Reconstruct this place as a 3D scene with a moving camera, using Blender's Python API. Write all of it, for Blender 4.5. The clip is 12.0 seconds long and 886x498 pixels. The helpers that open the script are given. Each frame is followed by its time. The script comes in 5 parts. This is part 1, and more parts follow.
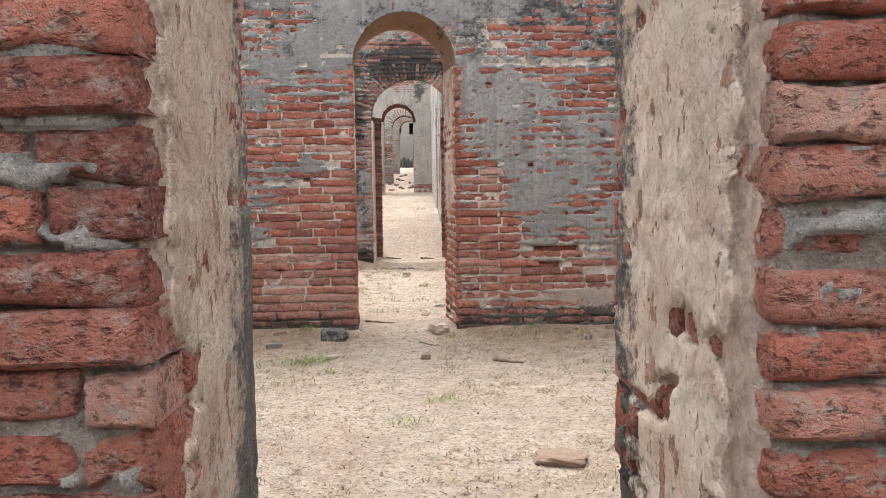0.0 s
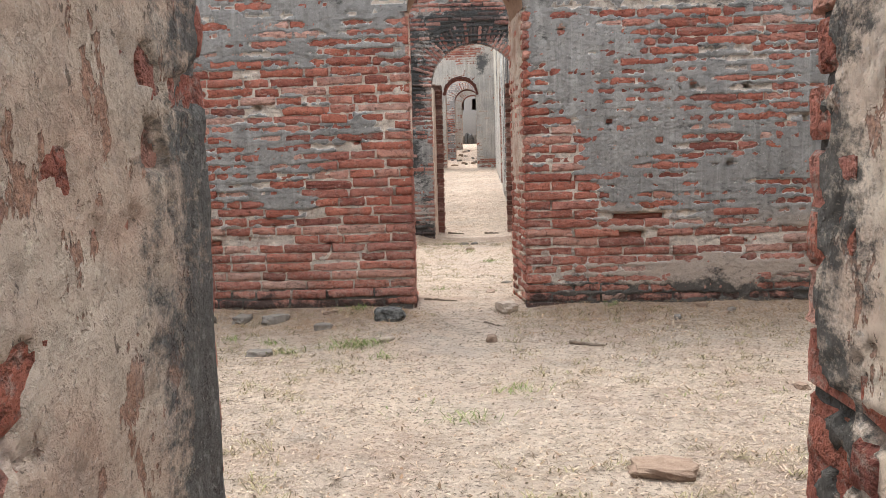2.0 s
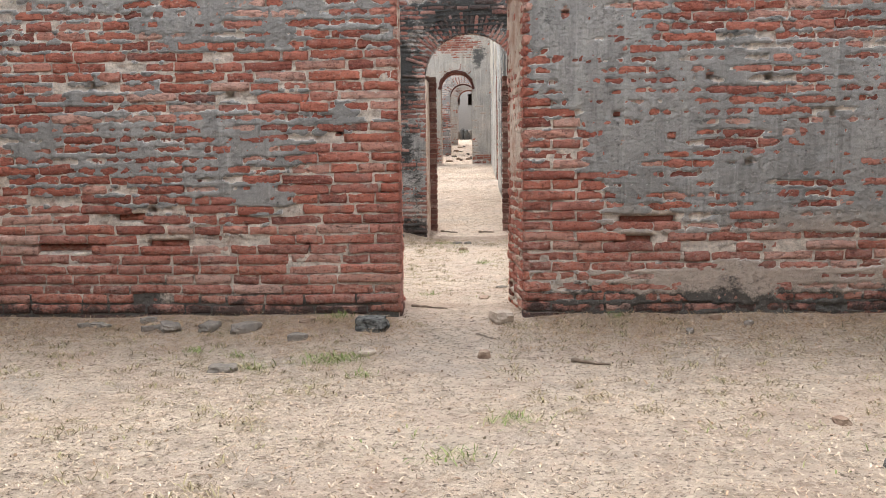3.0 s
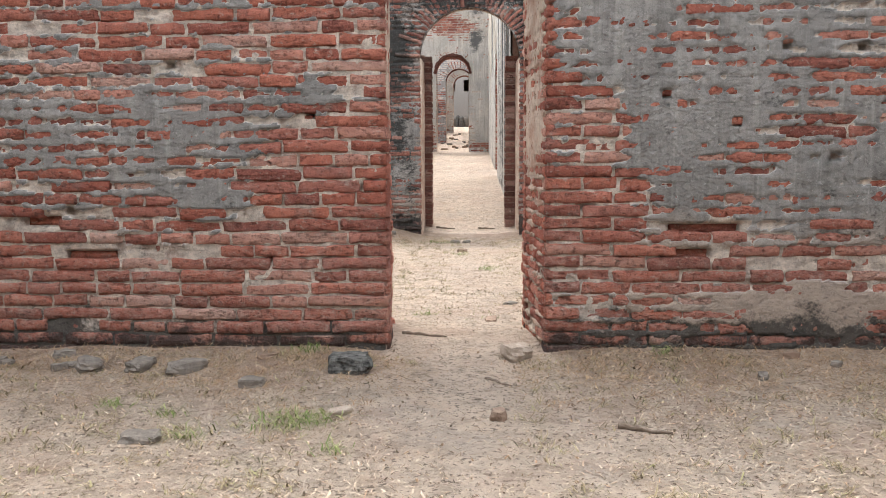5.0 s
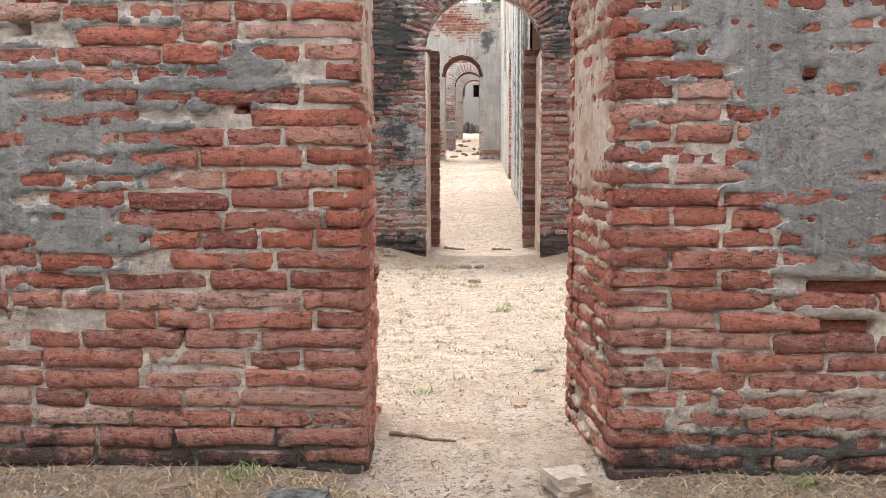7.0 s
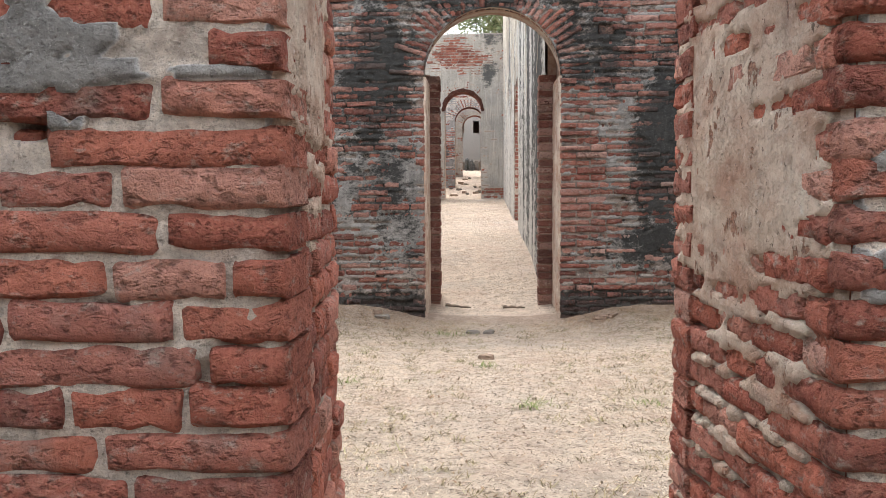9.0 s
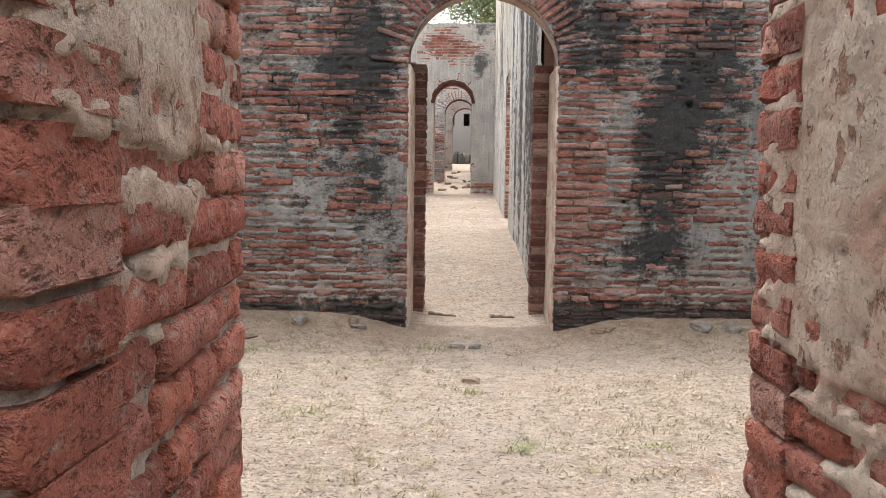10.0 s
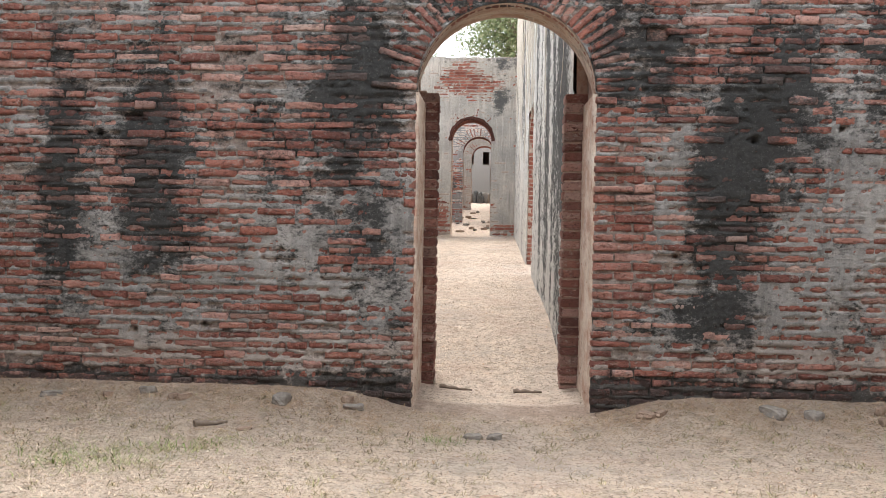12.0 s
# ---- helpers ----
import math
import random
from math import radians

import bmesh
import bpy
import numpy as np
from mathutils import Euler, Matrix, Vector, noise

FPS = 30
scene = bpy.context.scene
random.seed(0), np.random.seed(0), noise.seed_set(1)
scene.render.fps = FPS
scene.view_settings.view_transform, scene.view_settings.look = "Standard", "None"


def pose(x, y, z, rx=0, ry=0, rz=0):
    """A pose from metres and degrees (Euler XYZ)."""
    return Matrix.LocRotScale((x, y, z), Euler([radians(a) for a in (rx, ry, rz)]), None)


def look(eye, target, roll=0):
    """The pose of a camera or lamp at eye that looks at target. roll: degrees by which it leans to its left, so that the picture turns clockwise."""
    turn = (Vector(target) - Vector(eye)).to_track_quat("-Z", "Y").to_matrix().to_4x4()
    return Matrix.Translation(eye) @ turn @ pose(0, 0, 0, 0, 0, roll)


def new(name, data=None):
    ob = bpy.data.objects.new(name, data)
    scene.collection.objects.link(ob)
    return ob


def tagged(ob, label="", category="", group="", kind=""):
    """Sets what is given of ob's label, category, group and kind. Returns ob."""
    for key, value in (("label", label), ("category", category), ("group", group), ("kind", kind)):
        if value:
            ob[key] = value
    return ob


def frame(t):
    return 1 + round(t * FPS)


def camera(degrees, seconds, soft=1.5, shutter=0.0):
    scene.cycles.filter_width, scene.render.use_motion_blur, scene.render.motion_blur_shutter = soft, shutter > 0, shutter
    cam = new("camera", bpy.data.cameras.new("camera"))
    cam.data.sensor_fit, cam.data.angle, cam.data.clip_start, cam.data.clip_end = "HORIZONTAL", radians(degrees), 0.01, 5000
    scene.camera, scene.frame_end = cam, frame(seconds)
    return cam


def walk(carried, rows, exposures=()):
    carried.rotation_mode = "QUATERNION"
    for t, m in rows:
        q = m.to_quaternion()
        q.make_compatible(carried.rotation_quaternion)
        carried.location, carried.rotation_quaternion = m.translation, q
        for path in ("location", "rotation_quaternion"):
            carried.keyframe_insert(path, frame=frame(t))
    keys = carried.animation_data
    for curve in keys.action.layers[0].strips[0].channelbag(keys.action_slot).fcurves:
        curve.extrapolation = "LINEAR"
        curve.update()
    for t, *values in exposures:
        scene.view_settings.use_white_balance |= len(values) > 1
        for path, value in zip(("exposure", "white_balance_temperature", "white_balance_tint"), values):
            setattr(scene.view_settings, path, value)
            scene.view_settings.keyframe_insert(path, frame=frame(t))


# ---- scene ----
cam = camera(54.4, 12.0, soft=0.55)
PATH = [
    (0, (0.289, 0.202, 1.396), (0.345, 2.196, 1.246), -0.7),
    (0.5, (0.312, 0.344, 1.357), (0.372, 2.338, 1.206), -0.9),
    (1, (0.335, 0.507, 1.319), (0.346, 2.501, 1.168), -1.1),
    (1.5, (0.306, 0.738, 1.287), (0.244, 2.727, 1.09), -1.2),
    (2, (0.285, 1.034, 1.254), (0.192, 3.022, 1.058), -1.5),
    (2.5, (0.295, 1.349, 1.232), (0.209, 3.336, 1.023), -1.2),
    (3, (0.295, 1.678, 1.246), (0.215, 3.665, 1.04), -0.7),
    (3.5, (0.253, 2.012, 1.252), (0.19, 4.001, 1.055), -0.4),
    (3.7, (0.254, 2.138, 1.261), (0.19, 4.127, 1.063), -0.4),
    (5.3, (0.188, 3.357, 1.265), (0.123, 5.342, 1.027), -0.3),
    (5.5, (0.181, 3.532, 1.247), (0.119, 5.517, 1.018), -0.4),
    (6, (0.185, 3.989, 1.248), (0.128, 5.975, 1.021), -0.1),
    (6.5, (0.169, 4.467, 1.264), (0.109, 6.454, 1.043), 0.6),
    (7, (0.147, 4.962, 1.282), (0.062, 6.948, 1.063), -0.2),
    (7.5, (0.099, 5.432, 1.314), (-0.013, 7.419, 1.11), -0.2),
    (7.7, (0.072, 5.608, 1.332), (-0.048, 7.597, 1.162), -0.3),
    (9.3, (0.037, 6.953, 1.349), (-0.03, 8.948, 1.214), -0.0),
    (9.5, (0.041, 7.124, 1.386), (-0.02, 9.118, 1.244), 0.4),
    (10, (0.053, 7.498, 1.41), (-0.002, 9.492, 1.257), 0.8),
    (10.5, (0.059, 7.857, 1.449), (0.006, 9.851, 1.302), 0.8),
    (11, (0.07, 8.196, 1.497), (0.019, 10.193, 1.392), 0.7),
    (11.5, (0.074, 8.54, 1.515), (-0.006, 10.537, 1.448), 1.0),
    (12, (0.055, 8.951, 1.51), (-0.046, 10.947, 1.444), 1.0),
]
EXPOSURE = [(0, 1.38), (2.0, 1.34), (3.5, 1.36), (5.5, 1.42), (7.0, 1.66), (7.7, 1.68), (9.5, 1.29), (12, 1.42)]
walk(cam, [(t, look(eye, target, roll)) for t, eye, target, roll in PATH], EXPOSURE)

# ---- light ----
world = bpy.data.worlds.new("world")
scene.world = world
world.use_nodes = True
wn = world.node_tree.nodes
sky = wn.new("ShaderNodeTexSky")
sky.sky_type = "NISHITA"
sky.sun_disc = False
SUN_EL, SUN_AZ = 70.0, -12.0
sky.sun_elevation, sky.sun_rotation = radians(SUN_EL), radians(SUN_AZ)
sky.dust_density, sky.air_density, sky.ozone_density = 5.0, 1.0, 1.0
haze = wn.new("ShaderNodeMix")
haze.data_type = "RGBA"
haze.inputs[0].default_value = 0.75
haze.inputs[7].default_value = (9.2, 9.5, 9.9, 1)
world.node_tree.links.new(sky.outputs[0], haze.inputs[6])
world.node_tree.links.new(haze.outputs[2], wn["Background"].inputs[0])
wn["Background"].inputs[1].default_value = 0.15

sun_data = bpy.data.lights.new("sun", "SUN")
sun_data.energy, sun_data.angle, sun_data.color = 1.2, radians(18), (1.0, 0.96, 0.9)
sun = new("sun", sun_data)
sun.matrix_basis = look((0, 0, 0), (-math.sin(radians(SUN_AZ)) * math.cos(radians(SUN_EL)), -math.cos(radians(SUN_AZ)) * math.cos(radians(SUN_EL)), -math.sin(radians(SUN_EL))))


# ---- noise on arrays ----
def lattice(ix, iy, seed):
    n = (ix.astype(np.int64) * 374761393 + iy.astype(np.int64) * 668265263 + seed * 974711) & 0x7FFFFFFF
    n = ((n ^ (n >> 13)) * 1274126177) & 0x7FFFFFFF
    return ((n ^ (n >> 16)) & 0xFFFF) / 65535.0


def value_noise(x, y, seed):
    x0, y0 = np.floor(x), np.floor(y)
    fx, fy = x - x0, y - y0
    fx, fy = fx * fx * (3 - 2 * fx), fy * fy * (3 - 2 * fy)
    a, b = lattice(x0, y0, seed), lattice(x0 + 1, y0, seed)
    c, d = lattice(x0, y0 + 1, seed), lattice(x0 + 1, y0 + 1, seed)
    return (a + (b - a) * fx) * (1 - fy) + (c + (d - c) * fx) * fy


def fbm(x, y, scale, seed, octaves=4):
    x, y = np.asarray(x, float), np.asarray(y, float)
    total, amp, norm = 0.0, 1.0, 0.0
    for k in range(octaves):
        total = total + amp * value_noise(x * scale * 2 ** k + 17.3 * k, y * scale * 2 ** k + 5.1 * k, seed + 31 * k)
        norm += amp
        amp *= 0.5
    return total / norm * 2 - 1


def smooth(a, b, x):
    t = np.clip((x - a) / (b - a), 0, 1)
    return t * t * (3 - 2 * t)


# ---- materials ----
class Nodes:
    """A small builder for node materials."""

    def __init__(self, name, rough=0.9):
        self.mat = bpy.data.materials.new(name)
        self.mat.use_nodes = True
        self.tree = self.mat.node_tree
        self.bsdf = self.tree.nodes["Principled BSDF"]
        self.bsdf.inputs["Roughness"].default_value = rough
        self.bsdf.inputs["Specular IOR Level"].default_value = 0.25
        geo = self.add("ShaderNodeNewGeometry")
        self.pos, self.island = geo.outputs["Position"], geo.outputs["Random Per Island"]

    def add(self, kind, **props):
        node = self.tree.nodes.new(kind)
        for key, value in props.items():
            if key == "operation":
                node.operation = value
            elif key == "data_type":
                node.data_type = value
            elif key == "blend_type":
                node.blend_type = value
            elif key == "attribute_name":
                node.attribute_name = value
        return node

    def plug(self, value, socket):
        if hasattr(value, "is_output"):
            self.tree.links.new(value, socket)
        else:
            socket.default_value = value

    def math(self, op, a, b=0.0):
        node = self.add("ShaderNodeMath", operation=op)
        self.plug(a, node.inputs[0])
        self.plug(b, node.inputs[1])
        return node.outputs[0]

    def noise(self, scale, detail=5.0, stretch=(1, 1, 1), rough=0.55, offset=(0, 0, 0)):
        mapping = self.add("ShaderNodeMapping")
        self.plug(self.pos, mapping.inputs[0])
        mapping.inputs[1].default_value = offset
        mapping.inputs[3].default_value = stretch
        node = self.add("ShaderNodeTexNoise")
        self.plug(mapping.outputs[0], node.inputs["Vector"])
        node.inputs["Scale"].default_value = scale
        node.inputs["Detail"].default_value = detail
        node.inputs["Roughness"].default_value = rough
        return node.outputs["Fac"]

    def span(self, value, lo, hi, out_lo=0.0, out_hi=1.0):
        node = self.add("ShaderNodeMapRange")
        self.plug(value, node.inputs[0])
        for k, v in enumerate((lo, hi, out_lo, out_hi)):
            node.inputs[k + 1].default_value = v
        return node.outputs[0]

    def mix(self, fac, a, b, mode="MIX"):
        node = self.add("ShaderNodeMix", data_type="RGBA", blend_type=mode)
        self.plug(fac, node.inputs[0])
        self.plug((*a, 1) if isinstance(a, tuple) else a, node.inputs[6])
        self.plug((*b, 1) if isinstance(b, tuple) else b, node.inputs[7])
        return node.outputs[2]

    def ramp(self, value, stops):
        node = self.add("ShaderNodeValToRGB")
        self.plug(value, node.inputs[0])
        while len(node.color_ramp.elements) < len(stops):
            node.color_ramp.elements.new(0.5)
        for e, (p, c) in zip(node.color_ramp.elements, stops):
            e.position, e.color = p, (*c, 1)
        return node.outputs[0]

    def height(self):
        sep = self.add("ShaderNodeSeparateXYZ")
        self.plug(self.pos, sep.inputs[0])
        return sep.outputs[2]

    def attribute(self, name):
        return self.add("ShaderNodeAttribute", attribute_name=name).outputs["Fac"]

    def finish(self, colour, bump=None, strength=0.5, distance=0.01):
        self.plug(colour, self.bsdf.inputs["Base Color"])
        if bump is not None:
            node = self.add("ShaderNodeBump")
            node.inputs["Strength"].default_value = strength
            node.inputs["Distance"].default_value = distance
            self.plug(bump, node.inputs["Height"])
            self.plug(node.outputs[0], self.bsdf.inputs["Normal"])
        return self.mat


def lichen(n, colour, amount, base=0.0, streaks=(), axis=0, strength=0.93, tone=(0.010, 0.07), patchy=1.0):
    """Black lichen running down a wall in streaks, and damp black moss along its foot."""
    black = n.mix(n.noise(70, 4, rough=0.7), (tone[0], tone[0] * 1.05, tone[0] * 1.05), (tone[1], tone[1] * 1.03, tone[1]))
    black = n.mix(n.span(n.noise(26, 5, rough=0.75, offset=(6, 2, 3)), 0.54, 0.68, 0.0, 0.6), black, (tone[1] * 2.0, tone[1] * 2.0, tone[1] * 1.95))
    black = n.mix(n.span(n.noise(110, 4, rough=0.8, offset=(2, 1, 7)), 0.60, 0.68, 0.0, 0.6), black, (0.36, 0.36, 0.345))
    if amount:
        broad = n.noise(1.6, 5, (1.0, 1.0, 0.3), 0.6)
        fine = n.noise(5.5, 8, (0.8, 0.8, 1.5), 0.8)
        fac = n.math("ADD", n.math("MULTIPLY", broad, 0.35), n.math("MULTIPLY", fine, 0.65))
        sep = n.add("ShaderNodeSeparateXYZ")
        n.plug(n.pos, sep.inputs[0])
        for cx, cz, wx, wz, a in streaks:
            dx = n.math("POWER", n.math("DIVIDE", n.math("SUBTRACT", sep.outputs[axis], cx), wx), 2.0)
            dz = n.math("POWER", n.math("DIVIDE", n.math("SUBTRACT", sep.outputs[2], cz), wz), 2.0)
            fac = n.math("ADD", fac, n.math("MULTIPLY", n.math("EXPONENT", n.math("MULTIPLY", n.math("ADD", dx, dz), -1.0)), a))
        fac = n.math("ADD", fac, n.math("MULTIPLY", n.math("SUBTRACT", n.noise(34, 5, (1, 1, 1.2), 0.75, (3, 1, 5)), 0.5), 0.22))
        colour = n.mix(n.math("MULTIPLY", n.span(fac, 0.58 - amount, 0.67 - amount, 0.0, strength), patchy), colour, black)
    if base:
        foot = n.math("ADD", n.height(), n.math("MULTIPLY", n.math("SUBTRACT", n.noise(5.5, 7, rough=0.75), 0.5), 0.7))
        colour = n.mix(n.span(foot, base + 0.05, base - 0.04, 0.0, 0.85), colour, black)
    return colour


STREAKS_B = [(-3.55, 1.8, 0.2, 1.3, 0.2), (-2.75, 2.0, 0.30, 1.1, 0.2), (-0.95, 2.7, 0.4, 0.6, 0.19), (1.35, 2.8, 0.4, 0.6, 0.18), (1.98, 1.7, 0.33, 0.9, 0.2), (2.35, 2.6, 0.35, 0.7, 0.15), (1.6, 0.75, 0.7, 0.22, 0.13), (3.3, 2.8, 0.4, 0.8, 0.14), (0.2, 3.6, 1.1, 0.35, 0.24), (-1.5, 2.0, 0.5, 0.8, 0.08), (-0.8, 1.4, 0.25, 0.6, 0.06), (-1.1, 1.5, 0.6, 0.8, 0.05), (3.6, 1.6, 0.2, 1.0, 0.16)]
STREAKS_A = [(1.7, 2.9, 1.3, 0.45, 0.13), (-1.4, 2.95, 1.2, 0.4, 0.12), (2.9, 2.2, 0.9, 0.6, 0.04)]
STREAKS_0 = [(2.46, 1.2, 0.30, 3.0, 0.32), (2.30, 0.5, 0.3, 0.5, 0.08)]
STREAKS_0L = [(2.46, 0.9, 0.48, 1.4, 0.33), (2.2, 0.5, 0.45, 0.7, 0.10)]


def brick_material(name, amount=0.0, base=0.0, pale=0.0, dark=1.0, streaks=(), dusk=0.0, strength=0.93, relief=0.022, pit_dark=0.5, salt=0.0):
    n = Nodes(name, 0.92)
    info = n.add("ShaderNodeObjectInfo")
    rand = n.math("FRACT", n.math("ADD", info.outputs["Random"], n.island))
    tone = n.ramp(rand, [(0.0, (0.22 * dark, 0.075 * dark, 0.058 * dark)), (0.25, (0.34 * dark, 0.108 * dark, 0.075 * dark)), (0.5, (0.44 * dark, 0.15 * dark, 0.10 * dark)), (0.7, (0.36 * dark, 0.14 * dark, 0.108 * dark)), (0.85, (0.48 * dark, 0.215 * dark, 0.16 * dark)), (1.0, (0.52 * dark, 0.33 * dark, 0.27 * dark))])
    grain = n.noise(95, 6, rough=0.7)
    blotch = n.noise(14, 5, rough=0.65)
    c = n.mix(n.span(blotch, 0.40, 0.7, 0.0, 0.45), tone, (0.15 * dark, 0.05 * dark, 0.038 * dark))
    c = n.mix(n.span(grain, 0.5, 0.75, 0.0, 0.5), c, (0.55 * dark, 0.25 * dark, 0.17 * dark))
    c = n.mix(n.span(n.noise(22, 6, (1, 1, 1.6), 0.7, (3, 7, 1)), 0.60 - pale, 0.74 - pale, 0.0, 0.75), c, (0.48, 0.41, 0.35))
    c = n.mix(n.span(n.noise(5, 5, rough=0.6, offset=(9, 2, 4)), 0.58, 0.72, 0.0, 0.42), c, (0.24, 0.21, 0.19))
    c = n.mix(n.span(n.noise(210, 3, rough=0.8), 0.58, 0.68, 0.0, 0.35 + 0.3 * pit_dark), c, (0.04, 0.018, 0.014))
    c = n.mix(n.span(n.noise(48, 5, (1, 1, 1.5), 0.75, (1, 5, 2)), 0.60, 0.68, 0.0, 0.15 + 0.4 * pit_dark), c, (0.055, 0.026, 0.02))
    if salt:
        level = n.math("ADD", n.height(), n.math("MULTIPLY", n.math("SUBTRACT", n.noise(3.0, 6, rough=0.65, offset=(4, 1, 1)), 0.5), 1.2))
        bloom = n.math("MULTIPLY", n.span(level, 0.95, 0.45, 0.0, salt), n.span(n.noise(26, 6, (1, 1, 1.5), 0.75, (6, 6, 2)), 0.38, 0.62))
        c = n.mix(bloom, c, (0.60, 0.45, 0.38))
    if dusk:
        c = n.mix(dusk, c, n.ramp(n.math("FRACT", n.math("MULTIPLY", rand, 7.3)), [(0.0, (0.07, 0.05, 0.046)), (0.45, (0.20, 0.12, 0.105)), (0.72, (0.36, 0.22, 0.185)), (0.85, (0.56, 0.40, 0.34)), (1.0, (0.66, 0.54, 0.48))]))
    c = lichen(n, c, amount, base, streaks, 0, strength, patchy=n.span(n.math("FRACT", n.math("MULTIPLY", rand, 13.7)), 0.0, 0.6, 0.35, 1.0))
    # craters sink in the bump, and their shade is put into the colour
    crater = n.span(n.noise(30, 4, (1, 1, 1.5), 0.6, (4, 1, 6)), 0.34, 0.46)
    c = n.mix(n.span(crater, 1.0, 0.0, 0.0, 0.2 + 0.45 * pit_dark), c, (0.05, 0.022, 0.017))
    pits = n.span(n.noise(130, 3), 0.3, 0.48)
    bump = n.math("ADD", n.math("MULTIPLY", grain, 0.6), n.math("ADD", n.math("MULTIPLY", blotch, 0.9), n.math("MULTIPLY", pits, 0.35)))
    bump = n.math("ADD", bump, n.math("MULTIPLY", n.noise(38, 6, (1, 1, 1.3), 0.75), 0.9))
    # smaller hollows, with the shade inside them painted dark as well
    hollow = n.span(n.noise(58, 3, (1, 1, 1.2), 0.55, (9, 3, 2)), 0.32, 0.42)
    c = n.mix(n.span(hollow, 1.0, 0.0, 0.0, 0.1 + 0.6 * pit_dark), c, (0.045, 0.02, 0.016))
    bump = n.math("ADD", bump, n.math("ADD", n.math("MULTIPLY", crater, 0.8), n.math("MULTIPLY", hollow, 0.6)))
    return n.finish(c, bump, 1.0, relief)


def coat_material(name, plaster, plaster_2, mortar, amount=0.0, base=0.0, streak=0.0, streaks=(), speck=1.0, axis=0, low=None, wash=0.0, tone=(0.010, 0.07), relief=0.02, flake=0.0):
    """Lime mortar with what is left of the plaster over it; the float attribute "coat" tells them apart."""
    n = Nodes(name, 0.95)
    coat = n.attribute("coat")
    broad, grain, mid = n.noise(1.7, 6, rough=0.62), n.noise(120, 5, rough=0.7), n.noise(16, 6, rough=0.7)
    p = n.mix(n.span(broad, 0.35, 0.65), plaster, plaster_2)
    p = n.mix(n.span(mid, 0.48, 0.72, 0.0, 0.5 * speck), p, tuple(v * 0.6 for v in plaster))
    p = n.mix(n.span(n.noise(34, 4, rough=0.7, offset=(4, 4, 8)), 0.6, 0.74, 0.0, 0.6), p, tuple(min(0.8, v * 1.55) for v in plaster_2))
    if streak:
        run = n.noise(13, 5, (1.0, 1.0, 0.06), 0.6)
        p = n.mix(n.span(run, 0.52, 0.68, 0.0, streak), p, tuple(v * 0.6 for v in plaster))
        p = n.mix(n.span(n.noise(19, 4, (1.0, 1.0, 0.05), 0.6, (5, 1, 3)), 0.55, 0.68, 0.0, streak * 0.7), p, tuple(min(0.8, v * 1.35) for v in plaster_2))
    if low:
        level = n.math("ADD", n.height(), n.math("MULTIPLY", n.math("SUBTRACT", broad, 0.5), 0.7))
        p = n.mix(n.span(level, low[0] + 0.15, low[0] - 0.1, 0.0, 0.9), p, n.mix(mid, low[1], tuple(v * 0.6 for v in low[1])))
    if wash:
        p = n.mix(n.span(n.noise(3.2, 6, (1, 1, 1.8), 0.65, (2, 6, 5)), 0.42, 0.62, 0.0, wash), p, n.mix(mid, (0.50, 0.30, 0.21), (0.34, 0.19, 0.135)))
    if flake:
        chip = n.span(n.noise(13, 5, (1, 1, 0.6), 0.65, (7, 4, 9)), 0.645 - 0.05 * flake, 0.66 - 0.05 * flake)
        p = n.mix(n.math("MULTIPLY", chip, 0.85), p, n.mix(n.span(grain, 0.4, 0.6), (0.20, 0.10, 0.07), (0.44, 0.24, 0.16)))
        scuff = n.span(n.noise(6, 6, (1, 1, 0.8), 0.75, (1, 2, 3)), 0.54, 0.66, 0.0, 0.4)
        p = n.mix(scuff, p, (0.36, 0.31, 0.275))
        p = n.mix(n.span(n.noise(45, 4, (1, 1, 0.7), 0.7, (5, 5, 2)), 0.64, 0.67, 0.0, 0.75), p, (0.10, 0.075, 0.06))
    m = n.mix(n.span(mid, 0.35, 0.68), mortar, tuple(v * 0.5 for v in mortar))
    m = n.mix(n.span(n.noise(9, 5, offset=(2, 2, 2)), 0.55, 0.7, 0.0, 0.6), m, (0.20, 0.10, 0.07))
    edge = n.math("ADD", coat, n.math("MULTIPLY", n.math("SUBTRACT", mid, 0.5), 0.5))
    c = n.mix(n.span(edge, 0.38, 0.55), m, p)
    rim = n.math("MULTIPLY", n.span(edge, 0.25, 0.45), n.span(edge, 0.75, 0.5))
    c = n.mix(n.math("MULTIPLY", rim, 0.45), c, tuple(min(0.8, v * 1.5) for v in mortar))
    crack = n.noise(11, 7, (1.0, 1.0, 1.4), 0.72, (6, 3, 1))
    line = n.math("MULTIPLY", n.span(crack, 0.485, 0.5), n.span(crack, 0.52, 0.505))
    c = n.mix(n.math("MULTIPLY", line, 0.08 * speck), c, (0.03, 0.027, 0.024))
    c = n.mix(n.span(n.noise(170, 4, rough=0.8), 0.55, 0.68, 0.0, 0.5 * speck), c, tuple(v * 0.3 for v in plaster))
    c = n.mix(n.span(n.noise(150, 4, rough=0.8, offset=(3, 9, 4)), 0.57, 0.68, 0.0, 0.5 * speck), c, tuple(min(0.75, v * 1.8) for v in plaster_2))
    c = n.mix(n.span(n.noise(30, 6, (1, 1, 1.3), 0.75, (8, 2, 2)), 0.6, 0.7, 0.0, 0.3 * speck), c, tuple(v * 0.4 for v in plaster))
    c = lichen(n, c, amount, base, streaks, axis, 0.93, tone)
    bump = n.math("ADD", n.math("MULTIPLY", grain, 0.6), n.math("MULTIPLY", mid, 1.3))
